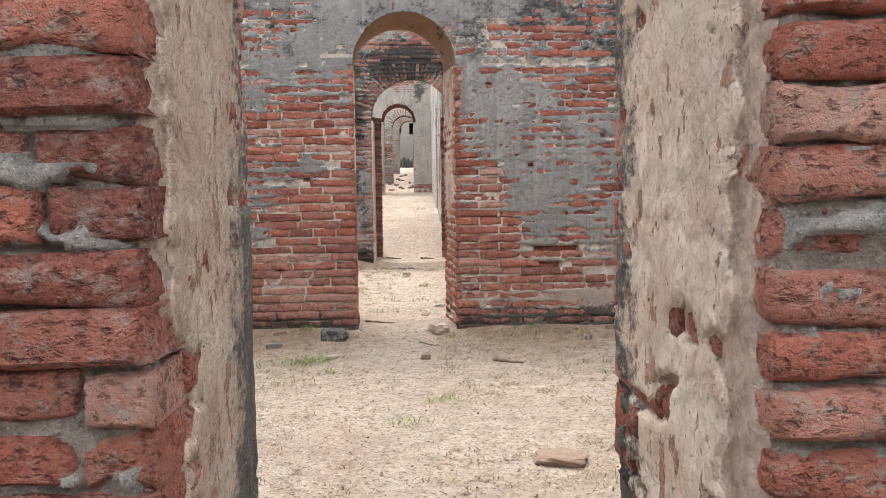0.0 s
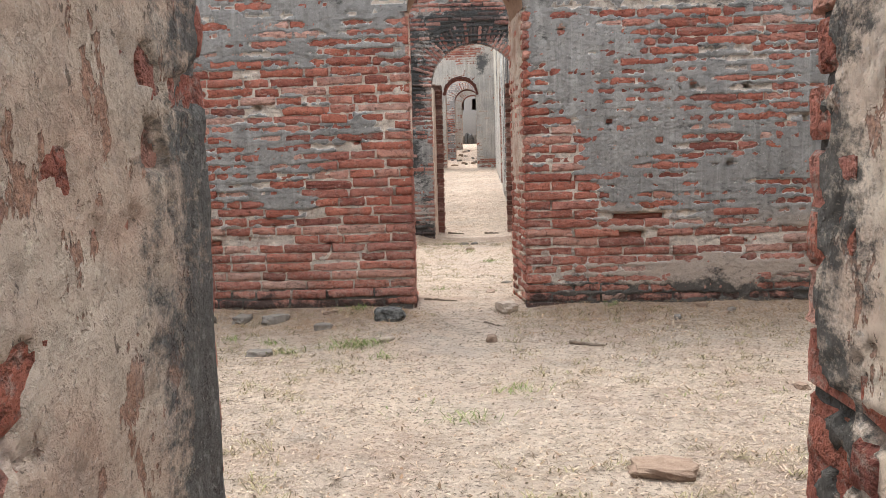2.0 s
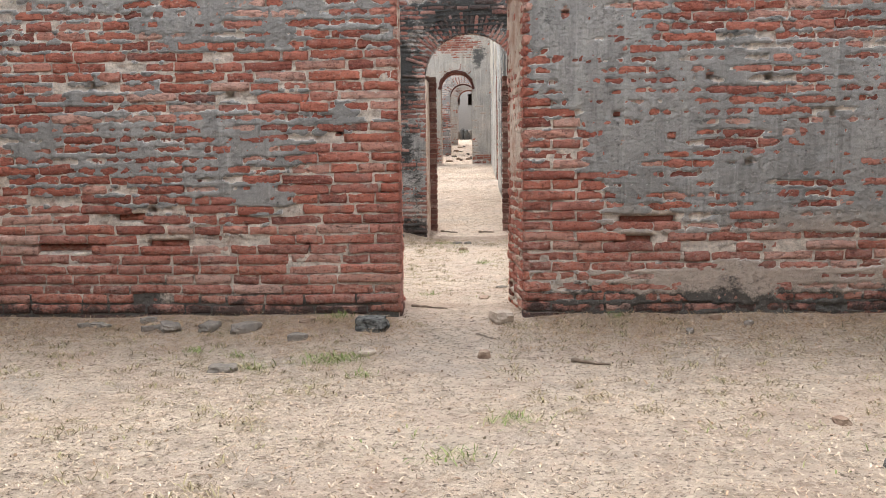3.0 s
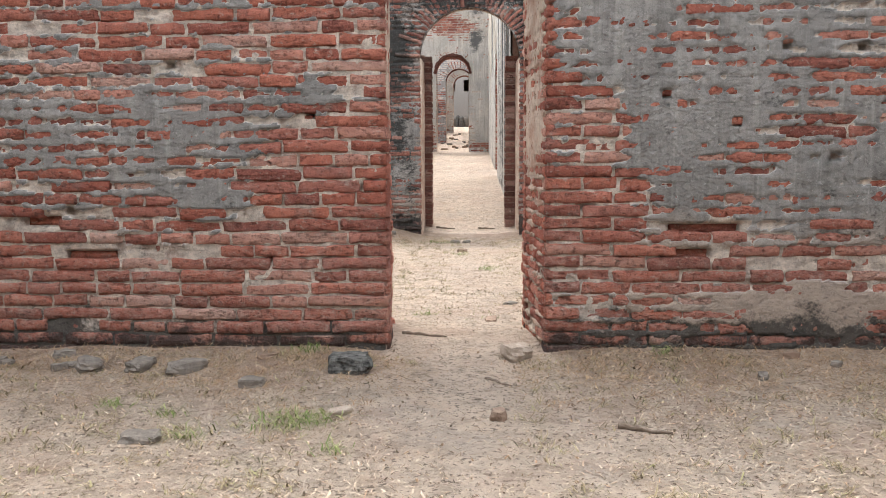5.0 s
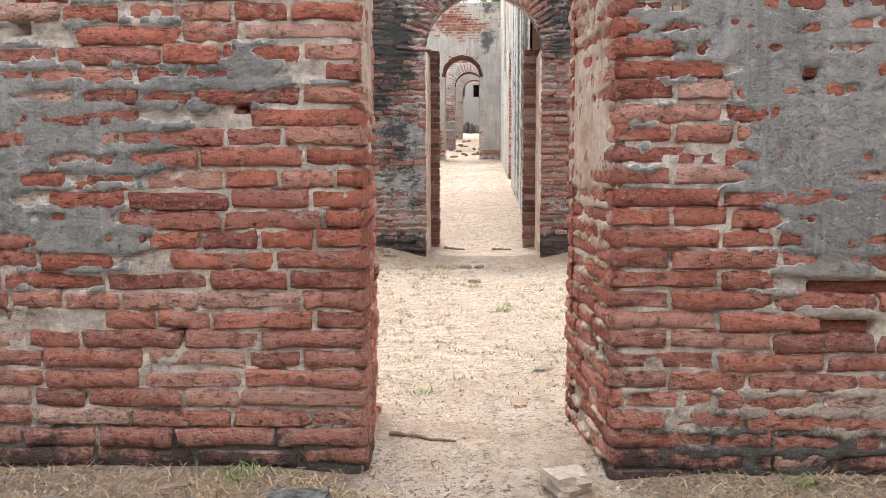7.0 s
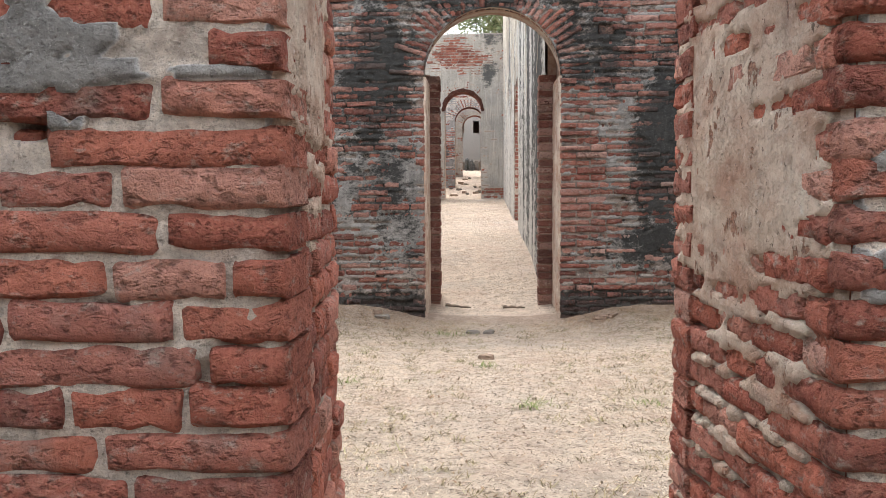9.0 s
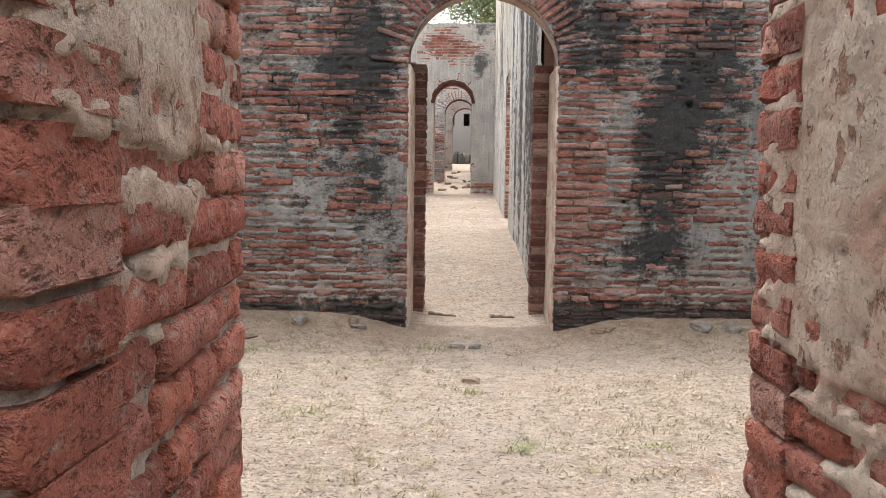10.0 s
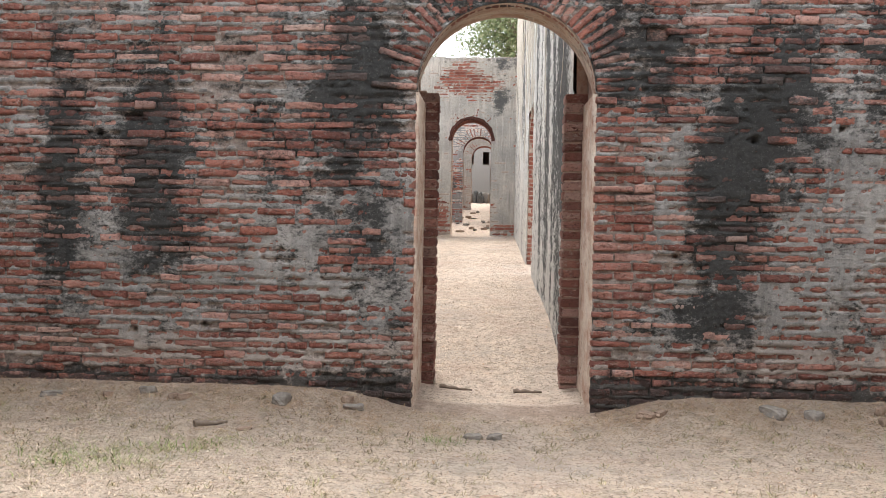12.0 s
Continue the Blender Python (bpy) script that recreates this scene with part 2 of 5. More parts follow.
    bump = n.math("ADD", bump, n.math("MULTIPLY", n.noise(48, 6, rough=0.8, offset=(1, 6, 9)), 0.6))
    # knobbly skin; shade in the low spots is put into the colour
    knob = n.span(n.noise(75, 3, rough=0.6, offset=(8, 8, 1)), 0.33, 0.42)
    c = n.mix(n.span(knob, 1.0, 0.0, 0.0, 0.3 * speck), c, tuple(v * 0.35 for v in plaster))
    bump = n.math("SUBTRACT", n.math("ADD", bump, n.math("MULTIPLY", knob, 0.35)), n.math("MULTIPLY", line, 0.15))
    if streak:
        bump = n.math("ADD", bump, n.math("MULTIPLY", run, 0.15 * streak))
    if flake:
        bump = n.math("SUBTRACT", bump, n.math("MULTIPLY", chip, 1.6))
    return n.finish(c, bump, 1.0, relief)


BRICK_A = brick_material("brick red", 0.0, 0.14, 0.04, 1.2, relief=0.019, pit_dark=0.5, salt=0.35)
BRICK_WORN = brick_material("brick worn", 0.0, 0.0, 0.06, 1.4, relief=0.014, pit_dark=0.3)
BRICK_0 = brick_material("brick weathered", -0.05, 0.0, 0.08, 1.42, relief=0.04, pit_dark=0.7)
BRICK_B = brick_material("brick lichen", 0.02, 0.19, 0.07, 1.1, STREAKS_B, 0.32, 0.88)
BRICK_DARK = brick_material("brick dark", 0.0, 0.0, 0.0, 0.26)
BRICK_FAR = brick_material("brick far", 0.0, 0.0, 0.04)
COAT_A = coat_material("plaster grey", (0.26, 0.25, 0.24), (0.375, 0.355, 0.335), (0.80, 0.69, 0.59), 0.005, 0.25, 0.5, speck=0.95, low=(0.72, (0.62, 0.50, 0.41)), streaks=STREAKS_A)
COAT_0 = coat_material("mortar weathered", (0.36, 0.335, 0.305), (0.52, 0.485, 0.44), (0.50, 0.42, 0.35), -0.02, 0.0, speck=1.5, relief=0.035)
COAT_TAN = coat_material("plaster tan", (0.60, 0.49, 0.39), (0.72, 0.61, 0.51), (0.62, 0.51, 0.42), -0.12, 0.0, 0.35, speck=0.5, wash=0.75, relief=0.009, flake=0.5)
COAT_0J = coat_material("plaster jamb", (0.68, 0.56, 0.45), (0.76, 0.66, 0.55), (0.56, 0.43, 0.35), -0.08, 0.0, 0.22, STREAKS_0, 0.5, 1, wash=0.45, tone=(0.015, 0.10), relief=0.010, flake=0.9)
# left reveal: the jamb plaster in darker base colours, with a wider stain
COAT_0L = coat_material("plaster jamb dark stained", (0.46, 0.37, 0.29), (0.58, 0.48, 0.385), (0.56, 0.43, 0.35), -0.08, 0.0, 0.22, STREAKS_0L, 0.5, 1, wash=0.5, tone=(0.015, 0.14), relief=0.010, flake=0.9)
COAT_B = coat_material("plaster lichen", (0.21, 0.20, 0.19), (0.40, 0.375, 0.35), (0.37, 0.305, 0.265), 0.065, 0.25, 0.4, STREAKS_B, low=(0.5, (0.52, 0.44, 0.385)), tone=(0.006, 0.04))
COAT_C = coat_material("plaster pale", (0.36, 0.33, 0.295), (0.52, 0.47, 0.41), (0.46, 0.37, 0.31), 0.0, 0.0, 0.5)
COAT_C1 = coat_material("plaster stained", (0.36, 0.34, 0.31), (0.54, 0.49, 0.43), (0.46, 0.37, 0.31), -0.01, 0.0, 0.6, [(0.35, 5.0, 0.3, 0.45, 0.2), (-1.2, 5.6, 0.35, 0.5, 0.13), (0.5, 6.0, 0.6, 0.2, 0.14), (-0.6, 6.2, 1.2, 0.12, 0.12), (0.9, 4.0, 0.12, 2.0, 0.12)], tone=(0.03, 0.12))
COAT_SIDE = coat_material("plaster streaked", (0.56, 0.55, 0.51), (0.72, 0.69, 0.63), (0.45, 0.39, 0.33), 0.055, 0.0, 0.45, [(18.4, 3.0, 0.7, 3.0, 0.2), (20.6, 3.5, 0.5, 3.0, 0.16), (23.3, 4.0, 0.4, 2.0, 0.14), (33.0, 5.0, 0.8, 1.5, 0.1), (26.0, 6.6, 5.0, 1.0, 0.10), (29.0, 4.5, 1.0, 1.2, 0.10), (19.5, 2.0, 0.25, 3.0, 0.14), (22.0, 2.5, 0.3, 2.5, 0.14)], 1.0, 1)
COAT_SOFFIT = coat_material("brown arch plaster", (0.34, 0.21, 0.135), (0.46, 0.30, 0.2), (0.26, 0.13, 0.085), -0.06, 0.0)


def ground_material():
    n = Nodes("sandy earth", 0.97)
    broad, mid, fine = n.noise(0.8, 5), n.noise(7, 6, rough=0.65), n.noise(70, 6, rough=0.75)
    c = n.mix(n.span(broad, 0.35, 0.65), (0.72, 0.60, 0.49), (0.63, 0.52, 0.43))
    c = n.mix(n.span(n.noise(4.5, 6, rough=0.75, offset=(2, 3, 5)), 0.52, 0.64, 0.0, 0.4), c, (0.54, 0.38, 0.26))
    c = n.mix(n.span(mid, 0.46, 0.66, 0.0, 0.6), c, (0.32, 0.255, 0.20))
    c = n.mix(n.span(n.noise(14, 5, rough=0.7, offset=(4, 9, 3)), 0.56, 0.63, 0.0, 0.6), c, (0.24, 0.18, 0.13))
    c = n.mix(n.span(fine, 0.52, 0.70, 0.0, 0.7), c, (0.68, 0.58, 0.45))
    c = n.mix(n.span(n.noise(38, 5, rough=0.7, offset=(7, 1, 2)), 0.56, 0.61, 0.0, 0.9), c, (0.14, 0.11, 0.085))
    c = n.mix(n.span(n.noise(1.6, 6, rough=0.65, offset=(5, 5, 1)), 0.5, 0.66, 0.0, 0.6), c, (0.50, 0.37, 0.295))
    c = n.mix(n.span(n.noise(1.1, 6, rough=0.6, offset=(1, 8, 1)), 0.56, 0.68, 0.0, 0.45), c, (0.47, 0.42, 0.37))
    dirt = n.attribute("dirt")
    crumbs = n.mix(n.span(n.noise(30, 6, rough=0.8, offset=(3, 3, 8)), 0.42, 0.6), (0.37, 0.265, 0.205), (0.17, 0.12, 0.09))
    c = n.mix(n.math("MULTIPLY", dirt, n.span(n.noise(3.5, 5, rough=0.7, offset=(6, 1, 1)), 0.32, 0.56, 0.35, 1.0)), c, crumbs)
    bump = n.math("ADD", n.math("MULTIPLY", mid, 1.4), n.math("MULTIPLY", fine, 0.8))
    bump = n.math("ADD", bump, n.math("MULTIPLY", n.noise(18, 5, rough=0.7, offset=(3, 2, 7)), 1.0))
    return n.finish(c, bump, 1.0, 0.05)


def island_material(name, stops, rough=0.85, mottle=0.3):
    n = Nodes(name, rough)
    info = n.add("ShaderNodeObjectInfo")
    rand = n.math("FRACT", n.math("ADD", info.outputs["Random"], n.island))
    c = n.ramp(rand, stops)
    c = n.mix(n.span(n.noise(60, 3), 0.4, 0.7, 0.0, mottle), c, (0.12, 0.10, 0.06))
    return n.finish(c)


def stone_material(name, a, b, c_spot):
    n = Nodes(name, 0.93)
    mid, fine = n.noise(22, 6, rough=0.7), n.noise(110, 5, rough=0.7)
    c = n.mix(n.span(mid, 0.35, 0.65), a, b)
    c = n.mix(n.span(fine, 0.56, 0.7, 0.0, 0.7), c, c_spot)
    return n.finish(c, n.math("ADD", mid, n.math("MULTIPLY", fine, 0.5)), 0.8, 0.012)


GROUND = ground_material()
STRAW = island_material("dry straw", [(0.0, (0.10, 0.075, 0.05)), (0.2, (0.29, 0.21, 0.145)), (0.5, (0.57, 0.445, 0.33)), (0.85, (0.72, 0.60, 0.47)), (1.0, (0.58, 0.37, 0.24))])
STRAW_ORANGE = island_material("orange straw", [(0.0, (0.20, 0.13, 0.08)), (0.4, (0.42, 0.27, 0.16)), (0.75, (0.56, 0.38, 0.24)), (1.0, (0.60, 0.48, 0.34))])
TUSSOCK = island_material("brown dry grass", [(0.0, (0.10, 0.085, 0.05)), (0.35, (0.24, 0.19, 0.11)), (0.7, (0.42, 0.34, 0.21)), (1.0, (0.34, 0.33, 0.16))])
GREEN = island_material("green grass", [(0.0, (0.13, 0.18, 0.05)), (0.5, (0.20, 0.26, 0.08)), (1.0, (0.38, 0.37, 0.18))])
DRYLEAF = island_material("dry leaves", [(0.0, (0.07, 0.05, 0.035)), (0.5, (0.17, 0.115, 0.075)), (1.0, (0.30, 0.19, 0.115))])
FOLIAGE = island_material("tree leaves", [(0.0, (0.13, 0.18, 0.08)), (0.5, (0.22, 0.27, 0.13)), (1.0, (0.34, 0.37, 0.22))], 0.6)
BARK = stone_material("bark", (0.16, 0.12, 0.09), (0.25, 0.2, 0.16), (0.08, 0.06, 0.05))
ROOT = stone_material("pale root", (0.48, 0.43, 0.36), (0.62, 0.57, 0.5), (0.2, 0.17, 0.13))
STONE_DARK = stone_material("black stone", (0.03, 0.03, 0.029), (0.13, 0.13, 0.125), (0.42, 0.41, 0.40))
STONE_SLAB = stone_material("black slab stone", (0.018, 0.018, 0.017), (0.20, 0.20, 0.19), (0.05, 0.05, 0.048))
STONE_PALE = stone_material("pale stone", (0.30, 0.24, 0.19), (0.43, 0.36, 0.30), (0.2, 0.15, 0.115))
STONE_GREY = stone_material("grey stone", (0.14, 0.125, 0.11), (0.24, 0.21, 0.18), (0.30, 0.265, 0.23))
STONE_BROWN = stone_material("brown brick rubble", (0.20, 0.135, 0.10), (0.30, 0.225, 0.17), (0.13, 0.085, 0.06))
STONE_WALL = stone_material("grey end wall", (0.24, 0.23, 0.22), (0.34, 0.32, 0.30), (0.16, 0.15, 0.14))
CORE = stone_material("wall core", (0.26, 0.15, 0.11), (0.33, 0.25, 0.2), (0.2, 0.16, 0.13))


# ---- mesh helpers ----
def mesh_of(name, verts, faces, material, smooth_shade=True):
    me = bpy.data.meshes.new(name)
    me.from_pydata(np.asarray(verts).tolist(), [], np.asarray(faces).tolist() if isinstance(faces, np.ndarray) else faces)
    me.materials.append(material)
    if smooth_shade:
        me.polygons.foreach_set("use_smooth", [True] * len(me.polygons))
    me.update()
    return me


def part(name, bm, material, parent, label=""):
    me = bpy.data.meshes.new(name)
    bm.to_mesh(me)
    bm.free()
    me.materials.append(material)
    ob = new(name, me)
    ob.parent = parent
    return tagged(ob, label)


def block(bm, x0, x1, y0, y1, z0, z1):
    m = Matrix.Translation(((x0 + x1) / 2, (y0 + y1) / 2, (z0 + z1) / 2)) @ Matrix.Diagonal((x1 - x0, y1 - y0, z1 - z0, 1))
    bmesh.ops.create_cube(bm, size=1, matrix=m)


def grid_faces(nu, nv, flip=False):
    i, j = np.meshgrid(np.arange(nu - 1), np.arange(nv - 1), indexing="ij")
    a = (i * nv + j).ravel()
    f = np.stack([a, a + nv, a + nv + 1, a + 1], 1)
    return f[:, ::-1] if flip else f


# brick shapes: a worn block about one unit long, deep and high, with its front at y = 0; turned: the end that rounds a wall's corner
def brick_shape(seed, turned=0):
    rng = np.random.RandomState(seed)
    us, vs = np.array([-0.5, -0.478, -0.43, -0.2, 0.02, 0.22, 0.43, 0.478, 0.5]), np.array([-0.5, -0.36, 0.0, 0.36, 0.5])
    back_u = np.array([0.016, 0.004, 0, 0, 0, 0, 0, 0.004, 0.016])
    if turned:
        bend = np.radians((14, 34, 58, 84))
        us = np.concatenate([us[:5], 0.40 + 0.10 * np.sin(bend)])
        back_u = np.concatenate([back_u[:5], 0.042 * (1 - np.cos(bend))])
        if turned < 0:
            us, back_u = -us[::-1], back_u[::-1]
    back_v = np.array([0.016, 0.002, 0, 0.002, 0.016])
    nu, nv = len(us), len(vs)
    phase = rng.uniform(0, 6.28, (2, 3))
    size = rng.uniform(0.02, 0.06, (2, 2))
    lean = rng.uniform(-0.05, 0.05, 2)
    ends = rng.uniform(-0.014, 0.014, (nv, 2))
    verts, faces = [], []
    chips = {(i, j) for i in (0, nu - 1) for j in (0, nv - 1) if rng.rand() < 0.4}
    for i, u in enumerate(us):
        for j, v in enumerate(vs):
            side = 0 if v < 0 else 1
            wave = size[side, 0] * math.sin(u * 6 + phase[side, 0]) + size[side, 1] * math.sin(u * 15 + phase[side, 1]) + lean[side] * u + rng.uniform(-0.025, 0.025)
            y = max(back_u[i], back_v[j]) + 0.3 * min(back_u[i], back_v[j]) + rng.uniform(0, 0.004) + 0.003 * math.sin(u * 9 + v * 4 + phase[0, 2])
            du = ends[j, 0] * max(0, -u * 2) + ends[j, 1] * max(0, u * 2)
            squeeze = 1.0
            if (i, j) in chips:
                y, squeeze, du = y + 0.016, 0.78, du - 0.02 * np.sign(u)
            elif any(abs(i - a) + abs(j - b) == 1 for a, b in chips):
                y += 0.006
            verts.append((u + du, y, v * squeeze * (0.94 if i in (0, nu - 1) else 1) + wave * min(1, abs(v) * 2.2)))
    faces += [tuple(f) for f in grid_faces(nu, nv).tolist()]
    ring = [i * nv for i in range(nu)] + [(nu - 1) * nv + j for j in range(1, nv)] + [i * nv + nv - 1 for i in range(nu - 2, -1, -1)] + [j for j in range(nv - 2, 0, -1)]
    base = len(verts)
    verts += [(verts[k][0] * 0.995, 0.2, verts[k][2]) for k in ring]
    faces.append(tuple(base + k for k in range(len(ring))))
    for k in range(len(ring)):
        k2 = (k + 1) % len(ring)
        faces.append((ring[k2], ring[k], base + k, base + k2))
    return np.array(verts), faces


PLAIN = 16
SHAPES = [brick_shape(40 + k) for k in range(PLAIN)] + [brick_shape(80 + k, 1) for k in range(6)] + [brick_shape(90 + k, -1) for k in range(6)]
BRICK_MESH = {}


def sharpen(me):
    """Keep the rim between a brick's front and its sides crisp."""
    normals = [p.normal.y for p in me.polygons]
    seen = {}
    for p, ny in zip(me.polygons, normals):
        for key in p.edge_keys:
            seen.setdefault(key, []).append(p.normal.copy())
    flags = []
    for e in me.edges:
        pair = seen.get(tuple(sorted(e.vertices)), [])
        flags.append(len(pair) == 2 and pair[0].dot(pair[1]) < 0.62)
    attr = me.attributes.new("sharp_edge", "BOOLEAN", "EDGE")
    attr.data.foreach_set("value", flags)
    return me


def brick_mesh(k, material):
    key = (k, material.name)
    if key not in BRICK_MESH:
        BRICK_MESH[key] = sharpen(mesh_of("brick", SHAPES[k][0] * (0.4, 1, 0.07), SHAPES[k][1], material))
    return BRICK_MESH[key]


def put_bricks(parent, material, bricks, near, limit=300):
    """bricks: (matrix, length, height) with the brick's front middle at the origin, facing -y. The ones nearest to the point near
    become parts of their own, the rest one joined part."""
    bricks = sorted(bricks, key=lambda b: (b[0].translation - Vector(near)).length)
    rng = random.Random(len(bricks))
    verts, faces, count = [], [], 0
    for k, (m, length, height, *deep) in enumerate(bricks):
        turned = deep[1] if len(deep) > 1 else 0
        shape = rng.randrange(PLAIN) if not turned else PLAIN + rng.randrange(6) + (6 if turned < 0 else 0)
        full = m @ Matrix.Diagonal((length, deep[0] if deep else 1, height, 1))
        if k < limit:
            ob = new("brick", brick_mesh(shape, material))
            ob.parent = parent
            ob.matrix_basis = full @ Matrix.Diagonal((2.5, 1, 1 / 0.07, 1))
        else:
            v, f = SHAPES[shape]
            a = np.array(full)
            verts.append(v @ a[:3, :3].T + a[:3, 3])
            faces += [tuple(count + q for q in face) for face in f]
            count += len(v)
    if verts:
        ob = new("brickwork", sharpen(mesh_of("brickwork", np.concatenate(verts), faces, material)))
        ob.parent = parent
        tagged(ob, kind="stuff")


class Face:
    """One face of a wall: a plane at origin with u along it, v up and n out of it. A coat of mortar and plaster, as a relief, with bricks in it."""

    def __init__(self, origin, u, n, seed, plaster, holes=(), course=0.08, slots=(), lift=0.0, grip=0.26, base=0.01, ragged=0.008, recess=0.008, pit=0.014, lumps=0.011):
        self.o, self.u, self.n = np.array(origin, float), np.array(u, float), np.array(n, float)
        self.seed, self.plaster, self.course, self.slots, self.lift = seed, plaster, course, slots, lift
        self.grip, self.base, self.ragged, self.recess, self.pit, self.lumps = grip, base, ragged, recess, pit, lumps
        self.sheets = []

    def density(self, u, v):
        joint = np.cos(2 * math.pi * (v - self.base) / self.course)
        return self.plaster(u, v) + 0.34 * fbm(u * 0.8, v * 1.3, 1.7, self.seed) + 0.42 * fbm(u * 0.75, v * 1.2, 5.5, self.seed + 5) + 0.34 * fbm(u, v, 20, self.seed + 6, 3) + self.grip * joint

    def relief(self, u, v):
        mask = smooth(-0.03, 0.05, self.density(u, v))
        mortar = -self.recess + self.lumps * fbm(u, v, 20, self.seed + 9, 3) - 0.022 * smooth(0.45, 0.7, fbm(u * 0.5, v, 14, self.seed + 19, 3))
        plaster = 0.011 + self.lift + 0.005 * fbm(u, v, 5, self.seed + 11) + 0.002 * fbm(u, v, 40, self.seed + 12, 2)
        plaster = plaster - self.pit * smooth(0.42, 0.62, fbm(u, v, 16, self.seed + 14, 2)) - 0.006 * smooth(0.5, 0.62, fbm(u * 1.3, v * 0.8, 34, self.seed + 15, 2))
        h = mortar + (plaster - mortar) * mask
        for u0, u1, v0, v1 in self.slots:
            inside = smooth(-0.012, 0.012, np.minimum(np.minimum(u - u0, u1 - u), np.minimum(v - v0, v1 - v)))
            h = h - 0.085 * inside
            mask = mask * (1 - inside)
        return h, mask

    def sheet(self, us, v_lo, v_hi, nv, round_lo=0.0, round_hi=0.0, edge_seed=(0, 0), squeeze=None):
        """A piece of the face: columns at us from v_lo to v_hi (numbers or arrays). round_lo, round_hi: the radius of the upright edges.
        squeeze(v): how far the edges stand out sideways at that height."""
        us = np.asarray(us, float)
        lo, hi = np.broadcast_to(v_lo, us.shape), np.broadcast_to(v_hi, us.shape)
        s = np.linspace(0, 1, nv)
        U = np.repeat(us[:, None], nv, 1)
        V = lo[:, None] + (hi - lo)[:, None] * s[None, :]
        h, mask = self.relief(U, V)
        along, depth, nx, nn = U.copy(), np.zeros_like(U), np.zeros_like(U), np.ones_like(U)
        for r, edge, sign, es in ((round_lo, us[0], 1, edge_seed[0]), (round_hi, us[-1], -1, edge_seed[1])):
            if not r:
                continue
            d = (U - edge) * sign
            near = d < r
            ang = radians(45) * (1 - d / r)
            along = np.where(near, edge + sign * (r - r * np.sin(ang)), along)
            depth = np.where(near, r * (1 - np.cos(ang)), depth)
            nx = np.where(near, -sign * np.sin(ang), nx)
            nn = np.where(near, np.cos(ang), nn)
            common = self.ragged * (0.8 * fbm(V, d + es, 11, es, 3) + 0.7 * fbm(V, d, 32, es + 3, 3)) - 0.009
            w = smooth(0, 1.6 * r, d)
            h = h * w + common * (1 - w)
        P = self.o + self.u * (along + nx * h)[..., None] + self.n * (nn * h - depth)[..., None]
        P[..., 2] += V
        self.sheets.append((P.reshape(-1, 3), len(us), nv, mask.ravel()))

    def build(self, name, material, parent, label=""):
        verts, faces, masks, count = [], [], [], 0
        flip = np.dot(np.cross(self.u, (0, 0, 1)), self.n) < 0
        for P, nu, nv, mask in self.sheets:
            verts.append(P)
            faces.append(grid_faces(nu, nv, flip) + count)
            masks.append(mask)
            count += len(P)
        me = mesh_of(name, np.concatenate(verts), np.concatenate(faces), material)
        attr = me.attributes.new("coat", "FLOAT", "POINT")
        attr.data.foreach_set("value", np.concatenate(masks).astype(np.float32))
        ob = new(name, me)
        ob.parent = parent
        return tagged(ob, label)

    def matrix(self, u, v, out=0.0, turn=0.0):
        x, y, z = self.o + self.u * u + self.n * out + np.array((0, 0, v))
        flip = np.dot(np.cross(self.u, (0, 0, 1)), self.n) < 0
        ax = -self.u if flip else self.u
        m = Matrix(((ax[0], -self.n[0], 0, x), (ax[1], -self.n[1], 0, y), (0, 0, 1, z), (0, 0, 0, 1)))
        return m @ pose(0, 0, 0, 0, turn, 0)

    def courses(self, u0, u1, v0, v1, skip=None, proud=0.006, stretch=0.4, edges=(False, False), seed=None, over=0.004, joint=(0.010, 0.022), wear=0.005):
        """Bricks laid in courses between u0 and u1; those that the plaster hides are left out."""
        rng = random.Random(self.seed + 77 if seed is None else seed)
        bricks, row = [], 0
        v = v0 + self.course / 2
        while v < v1:
            u = u0 - (over if edges[0] else rng.uniform(0, stretch))
            while u < u1 - 0.02:
                length = stretch * rng.choice((1.0, 1.0, 0.95, 0.52, 0.55, 0.75))
                if edges[0] and u <= u0:
                    length = stretch * (0.55 if row % 2 else 1.0)
                end = min(u + length, u1 + (over if edges[1] else 0))
                if u1 - end < 0.09 and edges[1]:
                    end = u1 + over
                gap = rng.uniform(0.008, 0.020)
                begin = u if edges[0] else max(u, u0)
                mid, size = (begin + end) / 2, end - begin - gap
                if size > 0.05 and not (skip and skip(mid, v, size / 2)):
                    pts = np.array([mid - size * 0.35, mid, mid + size * 0.35])
                    hidden = (self.density(pts, np.full(3, v)) > 0.22).all()
                    open_slot = any(a - 0.06 < mid < b + 0.06 and c - 0.01 < v < d + 0.01 for a, b, c, d in self.slots)
                    if not hidden and not open_slot:
                        out = proud + rng.gauss(0, wear) - (0.02 if rng.random() < 0.05 else 0)
                        m = self.matrix(mid, v + 0.007 * math.sin(mid * 1.9 + self.seed) + rng.gauss(0, 0.003), out, rng.gauss(0, 0.7)) @ pose(0, 0, 0, 0, 0, rng.gauss(0, 0.8))
                        quoin = (edges[0] and u <= u0) or (edges[1] and end >= u1)
                        turned = (1 if edges[1] and end >= u1 else -1 if quoin else 0) * (-1 if np.dot(np.cross(self.u, (0, 0, 1)), self.n) < 0 else 1)
                        bricks.append((m, size, self.course - rng.uniform(*joint), 1.0 if quoin else 0.75, turned))
                u = end
            v += self.course
            row += 1
